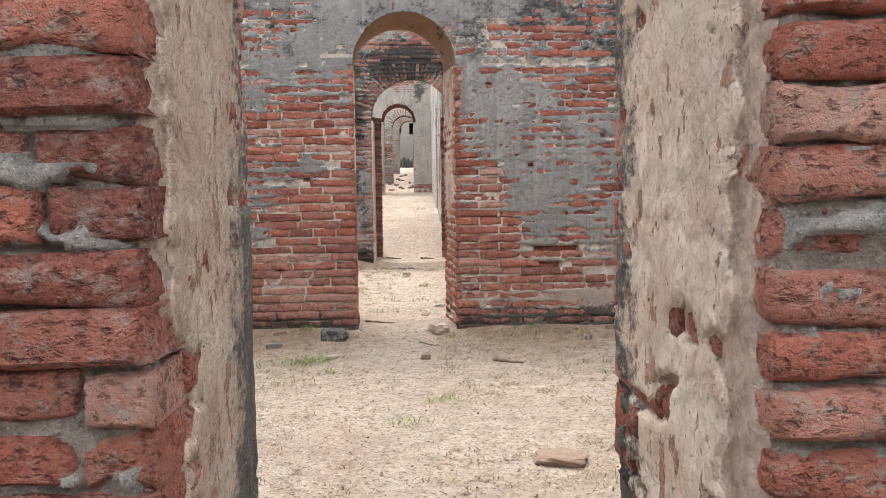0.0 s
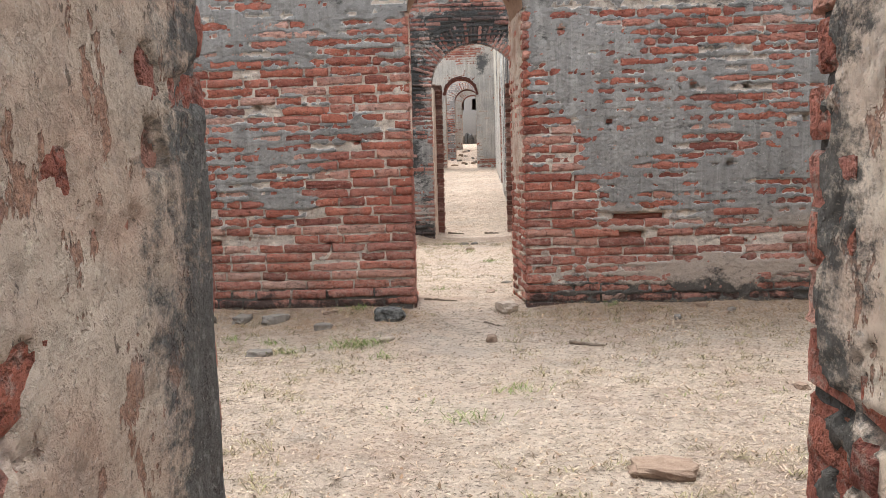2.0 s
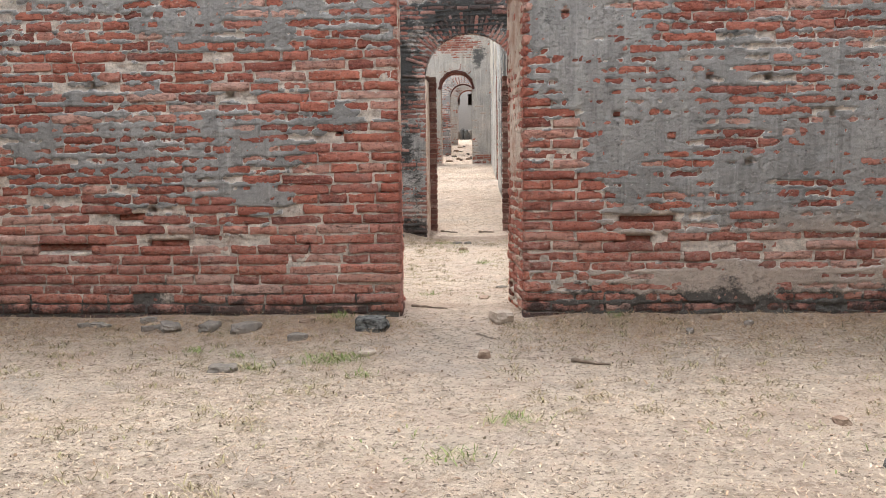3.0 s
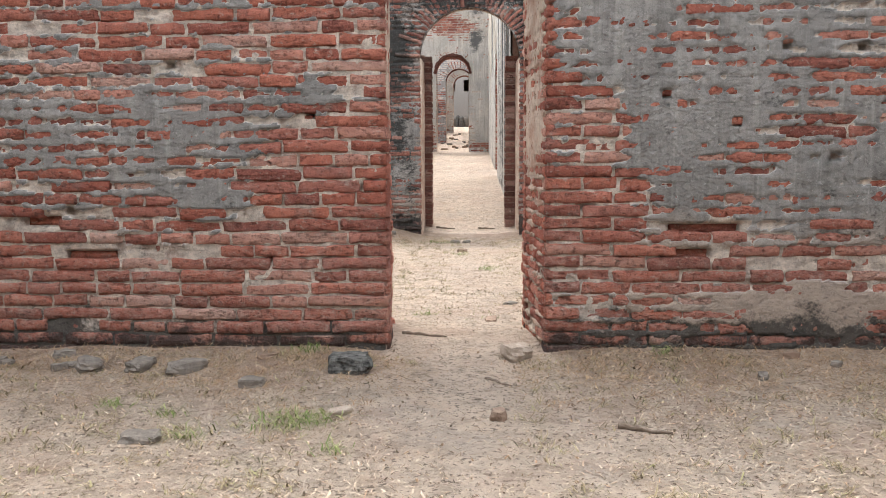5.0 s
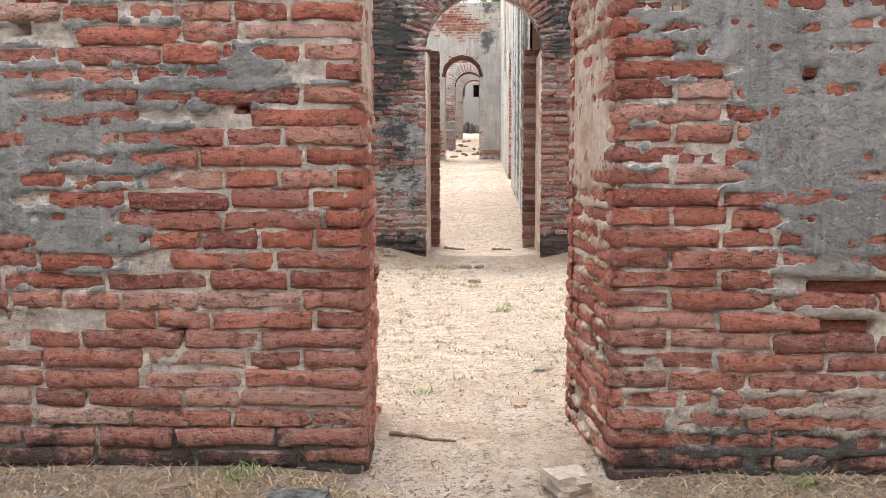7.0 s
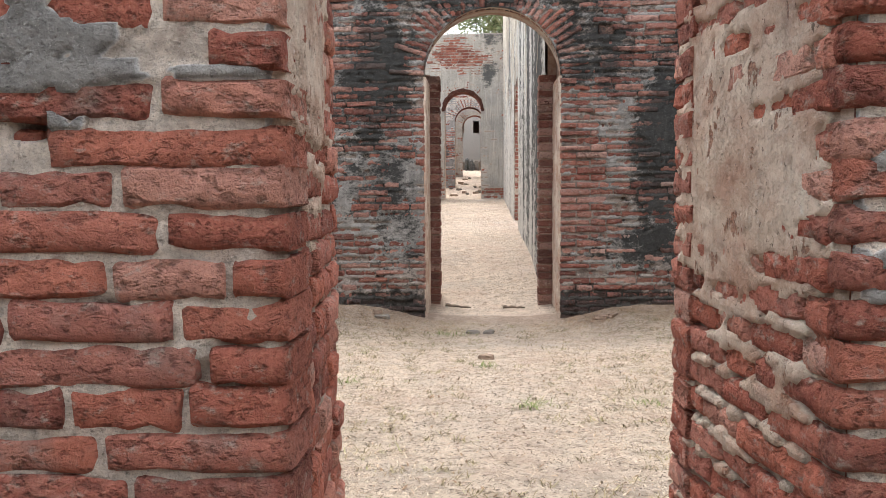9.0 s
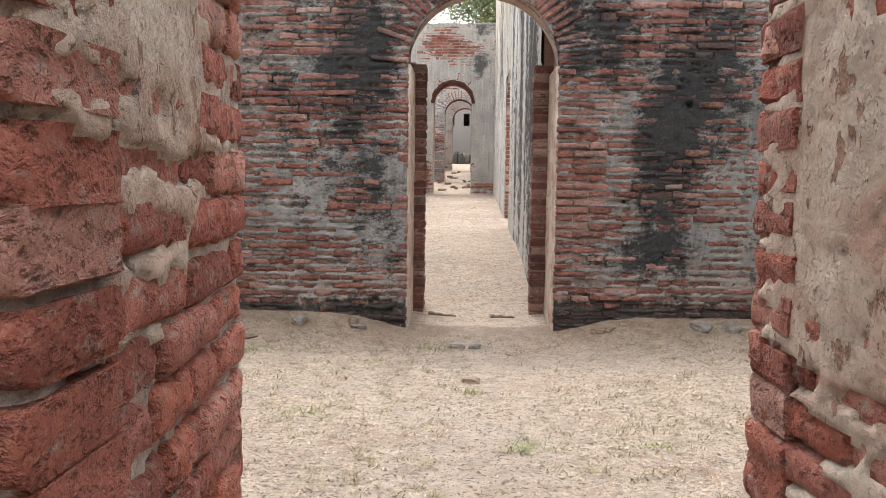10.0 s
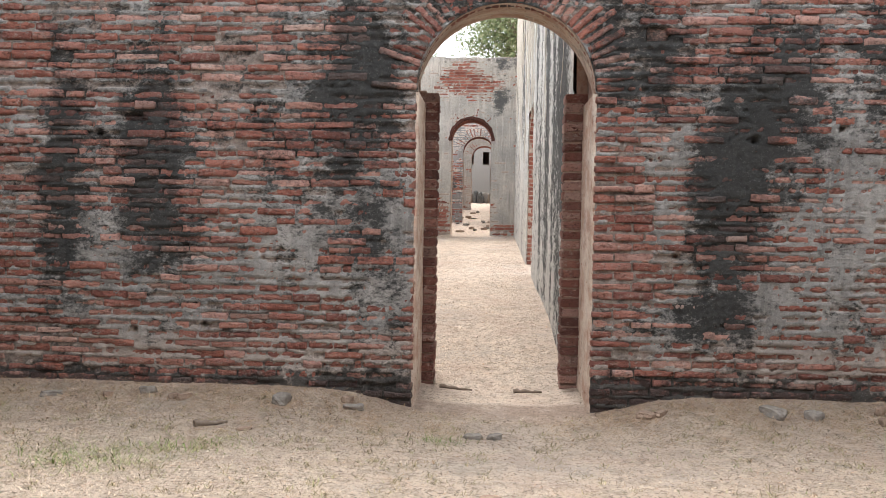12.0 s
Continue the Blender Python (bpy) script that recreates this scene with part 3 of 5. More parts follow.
        for a, c, d, e in self.slots:
            if c - a > 0.1 and u0 <= (a + c) / 2 <= u1 and v0 <= d <= v1:
                bricks.append((self.matrix((a + c) / 2, (d + e) / 2, -0.045), c - a - 0.01, e - d - 0.004, 0.5))
        return bricks


def blobs(base, items):
    """A density field: base plus soft blobs (u, v, width, height, amount)."""

    def field(u, v):
        f = np.full(np.shape(u), float(base))
        for cu, cv, wu, wv, a in items:
            f = f + a * np.exp(-((u - cu) / wu) ** 2 - ((v - cv) / wv) ** 2)
        return f

    return field


def steps(a, b, step):
    return np.linspace(a, b, max(2, int(round(abs(b - a) / step)) + 1))


def arch_height(us, centre, half, spring):
    return spring + np.sqrt(np.maximum(half ** 2 - (us - centre) ** 2, 0))


def arch_columns(centre, half, count):
    return centre - half * np.cos(np.linspace(0, math.pi, count))


def soffit(name, front, back, y0, y1, material, parent, seed, n=48, deep=16, thick=0.0, label=""):
    """The underside of an arch: from a front half-circle (centre, radius, spring) at y0 to a back one at y1, as a rough relief."""
    ang = np.linspace(0, math.pi, n)
    s = np.linspace(0, 1, deep)
    A, S = np.meshgrid(ang, s, indexing="ij")
    c, r, z = (front[k] + (back[k] - front[k]) * S for k in range(3))
    rough = 0.012 * fbm(A * 2, S * 3, 2.0, seed) + 0.005 * fbm(A * 8, S * 9, 2.0, seed + 3)
    rr = r + rough * np.sin(np.clip(S, 0.0, 1) * math.pi).clip(0.25, 1) - 0.002
    P = np.stack([c - rr * np.cos(A), y0 + (y1 - y0) * S, z + rr * np.sin(A)], -1).reshape(-1, 3)
    me = mesh_of(name, P, grid_faces(n, deep, True), material)
    attr = me.attributes.new("coat", "FLOAT", "POINT")
    attr.data.foreach_set("value", smooth(-0.45, -0.3, fbm(A * 3, S * 2, 2.0, seed + 8)).ravel().astype(np.float32))
    ob = new(name, me)
    ob.parent = parent
    return tagged(ob, label)


def voussoirs(face, centre, spring, radius, count, length, thick, a0=4.0, a1=176.0, seed=3, proud=0.006, drop=0.0):
    rng = random.Random(seed)
    out = []
    for k in range(count):
        ang = a0 + (a1 - a0) * k / (count - 1)
        size = length * rng.uniform(0.75, 1.05)
        r = radius + size / 2 + 0.012
        u, v = centre - r * math.cos(radians(ang)), spring + r * math.sin(radians(ang))
        if rng.random() < drop:
            continue
        m = face.matrix(u, v, proud + rng.gauss(0, 0.004)) @ pose(0, 0, 0, 0, -180 + ang + rng.gauss(0, 1.2), 0)
        out.append((m, size, thick * rng.uniform(0.75, 1.0)))
    return out


# ---- ground ----
def ground_height(x, y):
    x, y = np.asarray(x, float), np.asarray(y, float)
    z = np.interp(y, [-50, 16.8, 18.0, 19.6, 24.0, 34.0, 41.0, 48.0, 60.0, 90.0], [0, 0, 0.10, 0.33, 0.56, 1.08, 1.46, 2.0, 2.65, 2.7])
    z = z + 0.035 * np.exp(-((y - 8.5) / 0.95) ** 2) * (1 - np.exp(-((x - 0.18) / 0.62) ** 4))
    z = z + 0.05 * np.exp(-((y - 8.5) / 0.7) ** 2)
    z = z + 0.21 * np.exp(-((y - 16.5) / 1.25) ** 2) * (1 - np.exp(-((x - 0.19) / 1.15) ** 4))
    z = z + 0.10 * np.exp(-((y - 1.9) / 0.8) ** 2)
    z = z - 0.10 * np.exp(-((y - 15.6) / 0.9) ** 2)
    z = z + 0.03 * fbm(x, y, 0.7, 3, 3) + 0.012 * fbm(x, y, 5, 4, 4)
    return z


def build_ground():
    out = np.array([1.3 ** k for k in range(1, 28)])
    xs = np.concatenate([-5.2 - out[::-1], np.arange(-5.2, 5.21, 0.06), 5.2 + out])
    ys = np.concatenate([0.0 - out[::-1], np.arange(0.0, 18.0, 0.06), np.arange(18.0, 62, 0.2), 62 + out])
    X, Y = np.meshgrid(xs, ys, indexing="ij")
    Z = ground_height(X, Y)
    me = mesh_of("ground", np.stack([X, Y, Z], -1).reshape(-1, 3), grid_faces(len(xs), len(ys)), GROUND)
    dirt = 0.75 * np.exp(-np.maximum(0, 8.1 - Y) / 0.38) * (Y < 8.3) * (np.abs(X - 0.18) > 0.5) + 0.7 * np.exp(-np.maximum(0, 16.0 - Y) / 0.4) * (Y > 9.4) * (Y < 16.3)
    attr = me.attributes.new("dirt", "FLOAT", "POINT")
    attr.data.foreach_set("value", np.clip(dirt, 0, 1).ravel().astype(np.float32))
    return tagged(new("ground", me), "pale sandy earth floor strewn with dry mown grass", "ground", kind="structure")


build_ground()


# ---- walls ----
def wall_root(name, label):
    return tagged(new(name), label, "wall", kind="structure")


def core(parent, boxes):
    bm = bmesh.new()
    for b in boxes:
        block(bm, *b)
    part("core", bm, CORE, parent)


# the opening that the walk starts in
W0 = wall_root("wall_south", "thick ruined brick wall with a plastered doorway reveal")
X0, X1, Y0, Y1, S0 = -0.115, 0.82, 1.50, 2.33, 2.5
C0, H0 = (X0 + X1) / 2, (X1 - X0) / 2
BR0 = []
f = Face((0, Y0, 0), (1, 0, 0), (0, -1, 0), 11, blobs(-0.22, [(1.3, 1.5, 0.35, 0.6, 0.34), (0.85, 1.2, 0.06, 3.0, 0.18), (-0.14, 1.2, 0.04, 3.0, 0.2), (-0.6, 0.6, 0.4, 0.3, 0.1)]), course=0.094, ragged=0.018, recess=0.022, lumps=0.017)
f.sheet(steps(-1.3, X0, 0.011), -0.1, S0, 230, round_hi=0.065, edge_seed=(0, 21))
f.sheet(steps(X1, 2.0, 0.011), -0.1, S0, 230, round_lo=0.065, edge_seed=(22, 0))
f.sheet(np.concatenate([steps(-1.3, X0, 0.04), arch_columns(C0, H0, 30)[1:-1], steps(X1, 2.0, 0.04)]), np.concatenate([np.full(31, S0), arch_height(arch_columns(C0, H0, 30)[1:-1], C0, H0, S0), np.full(31, S0)])[:len(np.concatenate([steps(-1.3, X0, 0.04), arch_columns(C0, H0, 30)[1:-1], steps(X1, 2.0, 0.04)]))], 4.2, 30)
f.sheet(steps(-6.4, -1.3, 0.08), -0.1, 4.2, 50)
f.sheet(steps(2.0, 6.4, 0.08), -0.1, 4.2, 50)
f.build("mortar", COAT_0, W0, "grey crumbling lime mortar")
BR0 += f.courses(-1.3, X0, 0.0, 2.5, proud=0.018, wear=0.009, joint=(0.006, 0.024), stretch=0.38, edges=(False, True), over=0.004)
BR0 += f.courses(X1, 2.0, 0.04, 2.5, proud=0.012, wear=0.009, joint=(0.006, 0.026), stretch=0.38, edges=(True, False), seed=5, over=0.0)
jamb = blobs(0.40, [(0.25, 0.7, 0.2, 0.25, -0.45), (0.1, 1.05, 0.12, 0.08, -0.6), (0.78, 0.35, 0.2, 0.28, -1.1), (0.5, 0.1, 0.5, 0.25, -1.0), (0.0, 1.0, 0.10, 3.0, -1.5), (0.83, 1.2, 0.04, 3.0, -0.9), (0.8, 1.8, 0.12, 0.3, -0.9)])
way = np.array((-0.012, Y1 - Y0, 0.0)) / math.hypot(0.012, Y1 - Y0)
fl = Face((X0, Y0, 0), way, (way[1], -way[0], 0), 31, jamb, course=0.094, lift=0.003, grip=0.08, ragged=0.018, pit=0.003, recess=0.004, lumps=0.006)
fl.sheet(steps(0, Y1 - Y0, 0.010), -0.1, S0, 230, 0.065, 0.035, (21, 23))
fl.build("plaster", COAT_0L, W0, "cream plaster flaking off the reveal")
BR0 += fl.courses(0.16, Y1 - Y0 - 0.16, 0.0, 2.5, proud=0.008, stretch=0.3)
jamb_r = blobs(0.40, [(0.0, 1.0, 0.11, 3.0, -1.5), (0.3, 1.13, 0.16, 0.05, -0.6), (0.5, 0.55, 0.4, 0.1, -0.7), (0.75, 0.3, 0.2, 0.4, -0.9), (0.62, 1.75, 0.06, 0.05, -0.6), (0.2, 0.75, 0.05, 0.12, -0.6), (0.4, 0.25, 0.3, 0.12, -0.6), (0.45, 0.95, 0.06, 0.06, -0.7), (0.89, 1.2, 0.06, 3.0, -1.1), (0.85, 1.5, 0.1, 0.1, -0.8)])
way = np.array((-0.028, Y1 - Y0 + 0.06, 0.0)) / math.hypot(0.028, Y1 - Y0 + 0.06)
fr = Face((X1, Y0, 0), way, (-way[1], way[0], 0), 35, jamb_r, course=0.094, lift=0.003, grip=0.08, ragged=0.018, pit=0.003, recess=0.004, lumps=0.006)
fr.sheet(steps(0, Y1 - Y0 + 0.06, 0.010), -0.1, S0, 230, 0.065, 0.035, (22, 24))
fr.build("plaster", COAT_0J, W0, "cream plaster flaking off the reveal")
BR0 += fr.courses(0.18, Y1 - Y0 - 0.12, 0.04, 2.5, proud=0.008, stretch=0.3)
fb = Face((0, Y1, 0), (1, 0, 0), (0, 1, 0), 37, blobs(0.1, []), course=0.094)
fb.sheet(steps(-6.4, -0.7, 0.08), -0.1, 4.2, 50)
fb.sheet(steps(1.4, 6.4, 0.08), -0.1, 4.2, 50)
fb.sheet(steps(-0.7, 1.4, 0.08), S0 + H0, 4.2, 16)
fb.sheet(steps(-0.7, X0 - 0.012, 0.02), -0.1, S0, 230, round_hi=0.035, edge_seed=(0, 23))
fb.build("mortar", COAT_0, W0)
BR0 += fb.courses(-0.7, X0 - 0.012, 0.0, 2.5, proud=0.012, stretch=0.38, edges=(False, True), over=0.010, wear=0.009)
fb = Face((0, Y1 + 0.06, 0), (1, 0, 0), (0, 1, 0), 38, blobs(0.1, []), course=0.094)
fb.sheet(steps(X1 - 0.028, 1.4, 0.02), -0.1, S0, 230, round_lo=0.035, edge_seed=(24, 0))
fb.build("mortar", COAT_0, W0)
BR0 += fb.courses(X1 - 0.028, 1.4, 0.04, 2.5, proud=0.012, stretch=0.38, edges=(True, False), over=0.012, wear=0.009)
soffit("arch_soffit", (C0, H0, S0), (C0, H0, S0), Y0, Y1, COAT_TAN, W0, 41)
core(W0, [(-6.5, X0 - 0.07, Y0 + 0.07, Y1 - 0.05, -0.3, 4.2), (X1 + 0.07, 6.5, Y0 + 0.07, Y1, -0.3, 4.2), (X0 - 0.07, X1 + 0.07, Y0 + 0.07, Y1 - 0.05, S0 + H0 + 0.06, 4.2)])

# the red wall between the first and the second court
WA = wall_root("wall_middle", "red brick wall with patches of grey plaster and an arched doorway")
AX0, AX1, AY0, AY1, AS = -0.29, 0.645, 8.15, 9.06, 2.49
AC, AH = (AX0 + AX1) / 2, (AX1 - AX0) / 2
SKEW_L, SKEW_R = -0.062, -0.085
SKEW = (SKEW_L + SKEW_R) / 2
BRA = []
plaster_a = blobs(-0.07, [(-1.3, 0.35, 1.3, 0.42, -0.55), (-0.5, 0.9, 0.35, 0.9, -0.5), (-3.2, 0.5, 1.2, 0.5, -0.5), (-1.6, 2.1, 1.5, 0.22, -0.1), (-0.75, 1.56, 0.22, 0.09, 0.6), (-1.35, 1.0, 0.4, 0.07, 0.55),
                          (2.4, 1.6, 1.5, 0.8, 0.19), (-2.0, 1.5, 0.9, 0.4, 0.2), (1.05, 2.2, 0.4, 0.35, 0.4), (2.0, 0.55, 1.8, 0.1, -0.8), (0.85, 0.6, 0.25, 0.9, -0.5), (1.4, 1.2, 0.3, 0.45, 0.25), (2.4, 0.33, 1.5, 0.15, 0.55), (-1.2, 2.6, 1.4, 0.3, 0.35), (0.3, 3.15, 1.0, 0.25, 1.2), (3.4, 1.0, 0.6, 0.6, 0.2)])
slots_a = [(1.32, 1.60, 0.605, 0.66), (1.36, 1.77, 0.755, 0.81), (-2.46, -2.25, 0.81, 0.865), (-2.22, -1.92, 0.605, 0.655), (-3.1, -2.57, 0.58, 0.635)]
slots_a += [(x - 0.022, x + 0.022, z - 0.02, z + 0.02) for x, z in ((-2.19, 0.9), (2.43, 1.82), (1.73, 1.40), (-0.73, 1.46), (1.14, 1.0), (1.33, 1.56), (2.0, 1.83), (2.3, 1.2), (-1.55, 1.75), (-2.6, 1.83), (-0.55, 2.1), (0.95, 2.3), (-1.0, 0.62), (2.9, 1.55))]
f = Face((0, AY0, 0), (1, 0, 0), (0, -1, 0), 51, plaster_a, course=0.0765, slots=slots_a, grip=0.15, recess=0.008, lumps=0.009, pit=0.008)
f.sheet(steps(-4.2, AX0, 0.016), -0.1, AS, 216, round_hi=0.05, edge_seed=(0, 61))
f.sheet(steps(AX1, 4.4, 0.016), -0.1, AS, 216, round_lo=0.05, edge_seed=(62, 0))
cols = np.concatenate([steps(-4.2, AX0, 0.0165), arch_columns(AC, AH, 44)[1:-1], steps(AX1, 4.4, 0.0165)])
f.sheet(cols, np.where((cols > AX0) & (cols < AX1), arch_height(cols, AC, AH, AS), AS), 3.5, 40)
f.sheet(steps(-6.4, -4.2, 0.08), -0.1, 4.4, 50)
f.sheet(steps(4.4, 6.4, 0.08), -0.1, 4.4, 50)
f.sheet(steps(-4.2, 4.4, 0.08), 3.5, 4.4, 12)
f.build("plaster", COAT_A, WA, "grey plaster worn down to the mortar joints")
face_a = f
ring = lambda c, s, r: (lambda u, v, half: math.hypot(max(0.0, abs(u - c) - half), v - s) < r or (v < s + 0.05 and abs(u - c) < r))
BRA += f.courses(-4.2, AX0, 0.01, AS, proud=0.006, stretch=0.40, edges=(False, True), over=0.010, joint=(0.003, 0.014), wear=0.004)
BRA += f.courses(AX1, 4.4, 0.01, AS, proud=0.006, stretch=0.40, edges=(True, False), over=0.014, seed=9, joint=(0.003, 0.014), wear=0.004)
top = 0.01 + 0.0765 * 33
BRA += f.courses(-4.2, 4.4, top, 3.45, skip=ring(AC, AS, AH + 0.26), proud=0.006, stretch=0.40, seed=10, joint=(0.003, 0.014), wear=0.004)
BRA += voussoirs(f, AC, AS, AH, 26, 0.24, 0.055, seed=12, drop=0.35)
lx, rx = np.array((SKEW_L, AY1 - AY0, 0.0)), np.array((SKEW_R, AY1 - AY0, 0.0))
LEN = float(np.linalg.norm(lx))
lx, rx = lx / np.linalg.norm(lx), rx / np.linalg.norm(rx)
fl = Face((AX0, AY0, 0), lx, (lx[1], -lx[0], 0), 71, blobs(-0.75, [(0.32, 2.4, 0.45, 1.08, 1.8)]), course=0.0765, grip=0.12, recess=0.009, lumps=0.009, pit=0.003)
fl.sheet(steps(0, LEN, 0.011), -0.1, AS, 240, 0.05, 0.03, (61, 63))
fl.build("plaster", COAT_TAN, WA, "tan plaster left on the upper reveal")
BRA_R = fl.courses(0.19, LEN - 0.025, 0.01, AS, proud=0.008, stretch=0.30, joint=(0.006, 0.014), wear=0.005)
fr = Face((AX1, AY0, 0), rx, (-rx[1], rx[0], 0), 75, blobs(0.42, [(0.45, 0.2, 0.9, 0.85, -0.8), (0.9, 1.2, 0.10, 2.0, -0.8), (0.0, 1.2, 0.10, 3.0, -0.9)]), course=0.0765, grip=0.2, recess=0.012, lumps=0.008, pit=0.003)
fr.sheet(steps(0, LEN, 0.011), -0.1, AS, 240, 0.05, 0.03, (62, 64))
fr.build("plaster", COAT_TAN, WA, "tan plaster left on the upper reveal")
BRA_R += fr.courses(0.045, LEN - 0.025, 0.01, AS, proud=0.008, stretch=0.30, joint=(0.010, 0.018), wear=0.003)
fb = Face((0, AY1, 0), (1, 0, 0), (0, 1, 0), 77, blobs(0.0, []), course=0.0765)
fb.sheet(steps(-0.9, AX0 + SKEW_L, 0.02), -0.1, AS, 175, round_hi=0.03, edge_seed=(0, 63))
fb.sheet(steps(AX1 + SKEW_R, 1.2, 0.02), -0.1, AS, 175, round_lo=0.03, edge_seed=(64, 0))
cols = arch_columns(AC + SKEW, AH, 30)
fb.sheet(cols, arch_height(cols, AC + SKEW, AH, AS), 3.5, 20)
fb.sheet(steps(-6.4, -0.9, 0.08), -0.1, 4.4, 50)
fb.sheet(steps(1.2, 6.4, 0.08), -0.1, 4.4, 50)
fb.sheet(steps(-0.9, AX0 + SKEW_L, 0.08), AS, 4.4, 20)
fb.sheet(steps(AX1 + SKEW_R, 1.2, 0.08), AS, 4.4, 20)
fb.sheet(steps(AX0 + SKEW_L, AX1 + SKEW_R, 0.08), 3.5, 4.4, 12)
fb.build("plaster", COAT_A, WA)
BRA += fb.courses(-0.9, AX0 + SKEW_L, 0.01, AS, proud=0.010, stretch=0.4, edges=(False, True), over=0.004)
BRA += fb.courses(AX1 + SKEW_R, 1.2, 0.01, AS, proud=0.010, stretch=0.4, edges=(True, False), over=0.004)
soffit("arch_soffit", (AC, AH, AS), (AC + SKEW, AH, AS), AY0, AY1, COAT_SOFFIT, WA, 81, label="brown plastered underside of the arch")
core(WA, [(-6.5, AX0 - 0.12, AY0 + 0.1, AY1 - 0.06, -0.3, 4.4), (AX1 + 0.09, 6.5, AY0 + 0.1, AY1 - 0.06, -0.3, 4.4), (AX0 - 0.12, AX1 + 0.09, AY0 + 0.1, AY1 - 0.06, AS + AH + 0.05, 4.4)])

# the dark wall at the end of the second court
WB = wall_root("wall_north", "brick wall blackened by lichen with a tall arched doorway")
BX0, BX1, BY0, BY1, BS = -0.535, 0.915, 16.04, 17.1, 2.565
BC, BH = (BX0 + BX1) / 2, (BX1 - BX0) / 2
BRB = []
plaster_b = blobs(-0.13, [(cx, cz, wx * 1.1, wz, 0.9 * a) for cx, cz, wx, wz, a in STREAKS_B] + [(2.9, 1.4, 0.6, 1.1, 0.38), (-1.3, 1.3, 0.9, 0.4, 0.35), (-0.85, 0.9, 0.3, 0.2, 0.35), (1.9, 0.7, 0.5, 0.25, 0.3), (-3.3, 1.2, 0.8, 1.2, 0.2), (1.15, 1.2, 0.2, 1.0, -0.3), (1.9, 2.1, 0.6, 0.4, 0.2)])
f = Face((0, BY0, 0), (1, 0, 0), (0, -1, 0), 91, plaster_b, course=0.0795, grip=0.2, recess=0.015, lumps=0.014, slots=[(x - 0.025, x + 0.025, z - 0.022, z + 0.022) for x, z in ((-3.2, 2.2), (-1.1, 1.1), (-2.3, 0.6), (2.2, 2.2), (2.9, 2.3), (-2.9, 0.55), (1.6, 1.25), (-1.9, 2.4))] + [(1.32, 1.5, 3.0, 3.1), (-3.0, -2.8, 2.3, 2.35)])
f.sheet(steps(-4.6, BX0, 0.018), -0.25, BS, 156, round_hi=0.025, edge_seed=(0, 101))
f.sheet(steps(BX1, 5.0, 0.018), -0.25, BS, 156, round_lo=0.025, edge_seed=(102, 0))
cols = np.concatenate([steps(-4.6, BX0, 0.018), arch_columns(BC, BH, 56)[1:-1], steps(BX1, 5.0, 0.018)])
f.sheet(cols, np.where((cols > BX0) & (cols < BX1), arch_height(cols, BC, BH, BS), BS), 3.75, 66)
f.sheet(steps(-4.6, 5.0, 0.08), 3.75, 4.95, 20)
f.sheet(steps(-6.4, -4.6, 0.08), -0.25, 4.95, 50)
f.sheet(steps(5.0, 6.4, 0.08), -0.25, 4.95, 50)
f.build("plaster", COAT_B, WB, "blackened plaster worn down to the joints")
BRB += f.courses(-4.6, BX0, -0.149, BS, proud=0.006, stretch=0.33, edges=(False, True), joint=(0.008, 0.036), wear=0.011)
BRB += f.courses(BX1, 5.0, -0.149, BS, proud=0.006, stretch=0.33, edges=(True, False), seed=19, joint=(0.008, 0.036), wear=0.011)
top = 0.01 + 0.0795 * 33
BRB += f.courses(-4.6, 5.0, top, 4.85, skip=ring(BC, BS, BH + 0.38), proud=0.006, stretch=0.36, seed=20, joint=(0.008, 0.036), wear=0.011)
BRB += voussoirs(f, BC, BS, BH, 36, 0.36, 0.062, a0=3, a1=177, seed=22)
D1 = 0.80
for xx, nn, se in ((BX0, 1, 101), (BX1, -1, 102)):
    fj = Face((xx, BY0, 0), (0, 1, 0), (nn, 0, 0), 111 + se, blobs(0.9, [(0.0, 0.2, 0.2, 0.2, -0.6)]), course=0.0795, grip=0.0)
    fj.sheet(steps(0, D1 + 0.05, 0.02), -0.25, BS, 156, 0.025, 0, (se, 0))
    fj.build("plaster", COAT_TAN, WB, "tan plastered door reveal")
soffit("arch_soffit", (BC, BH, BS), (BC, 0.82, 2.6), BY0, BY1, COAT_TAN, WB, 121, 60, 20, label="tan plastered underside of the arch")
core(WB, [(-6.5, BX0 - 0.06, BY0 + 0.1, BY1, -0.3, 4.9), (BX1 + 0.06, 6.5, BY0 + 0.1, BY1, -0.3, 4.9), (BX0 - 0.06, BX1 + 0.06, BY0 + 0.1, BY1, 3.46, 4.9)])
bmp = bmesh.new()
block(bmp, BX0 - 0.1, BX0 + 0.01, 16.9, BY1, 2.5, 2.7)
part("core", bmp, CORE, WB)


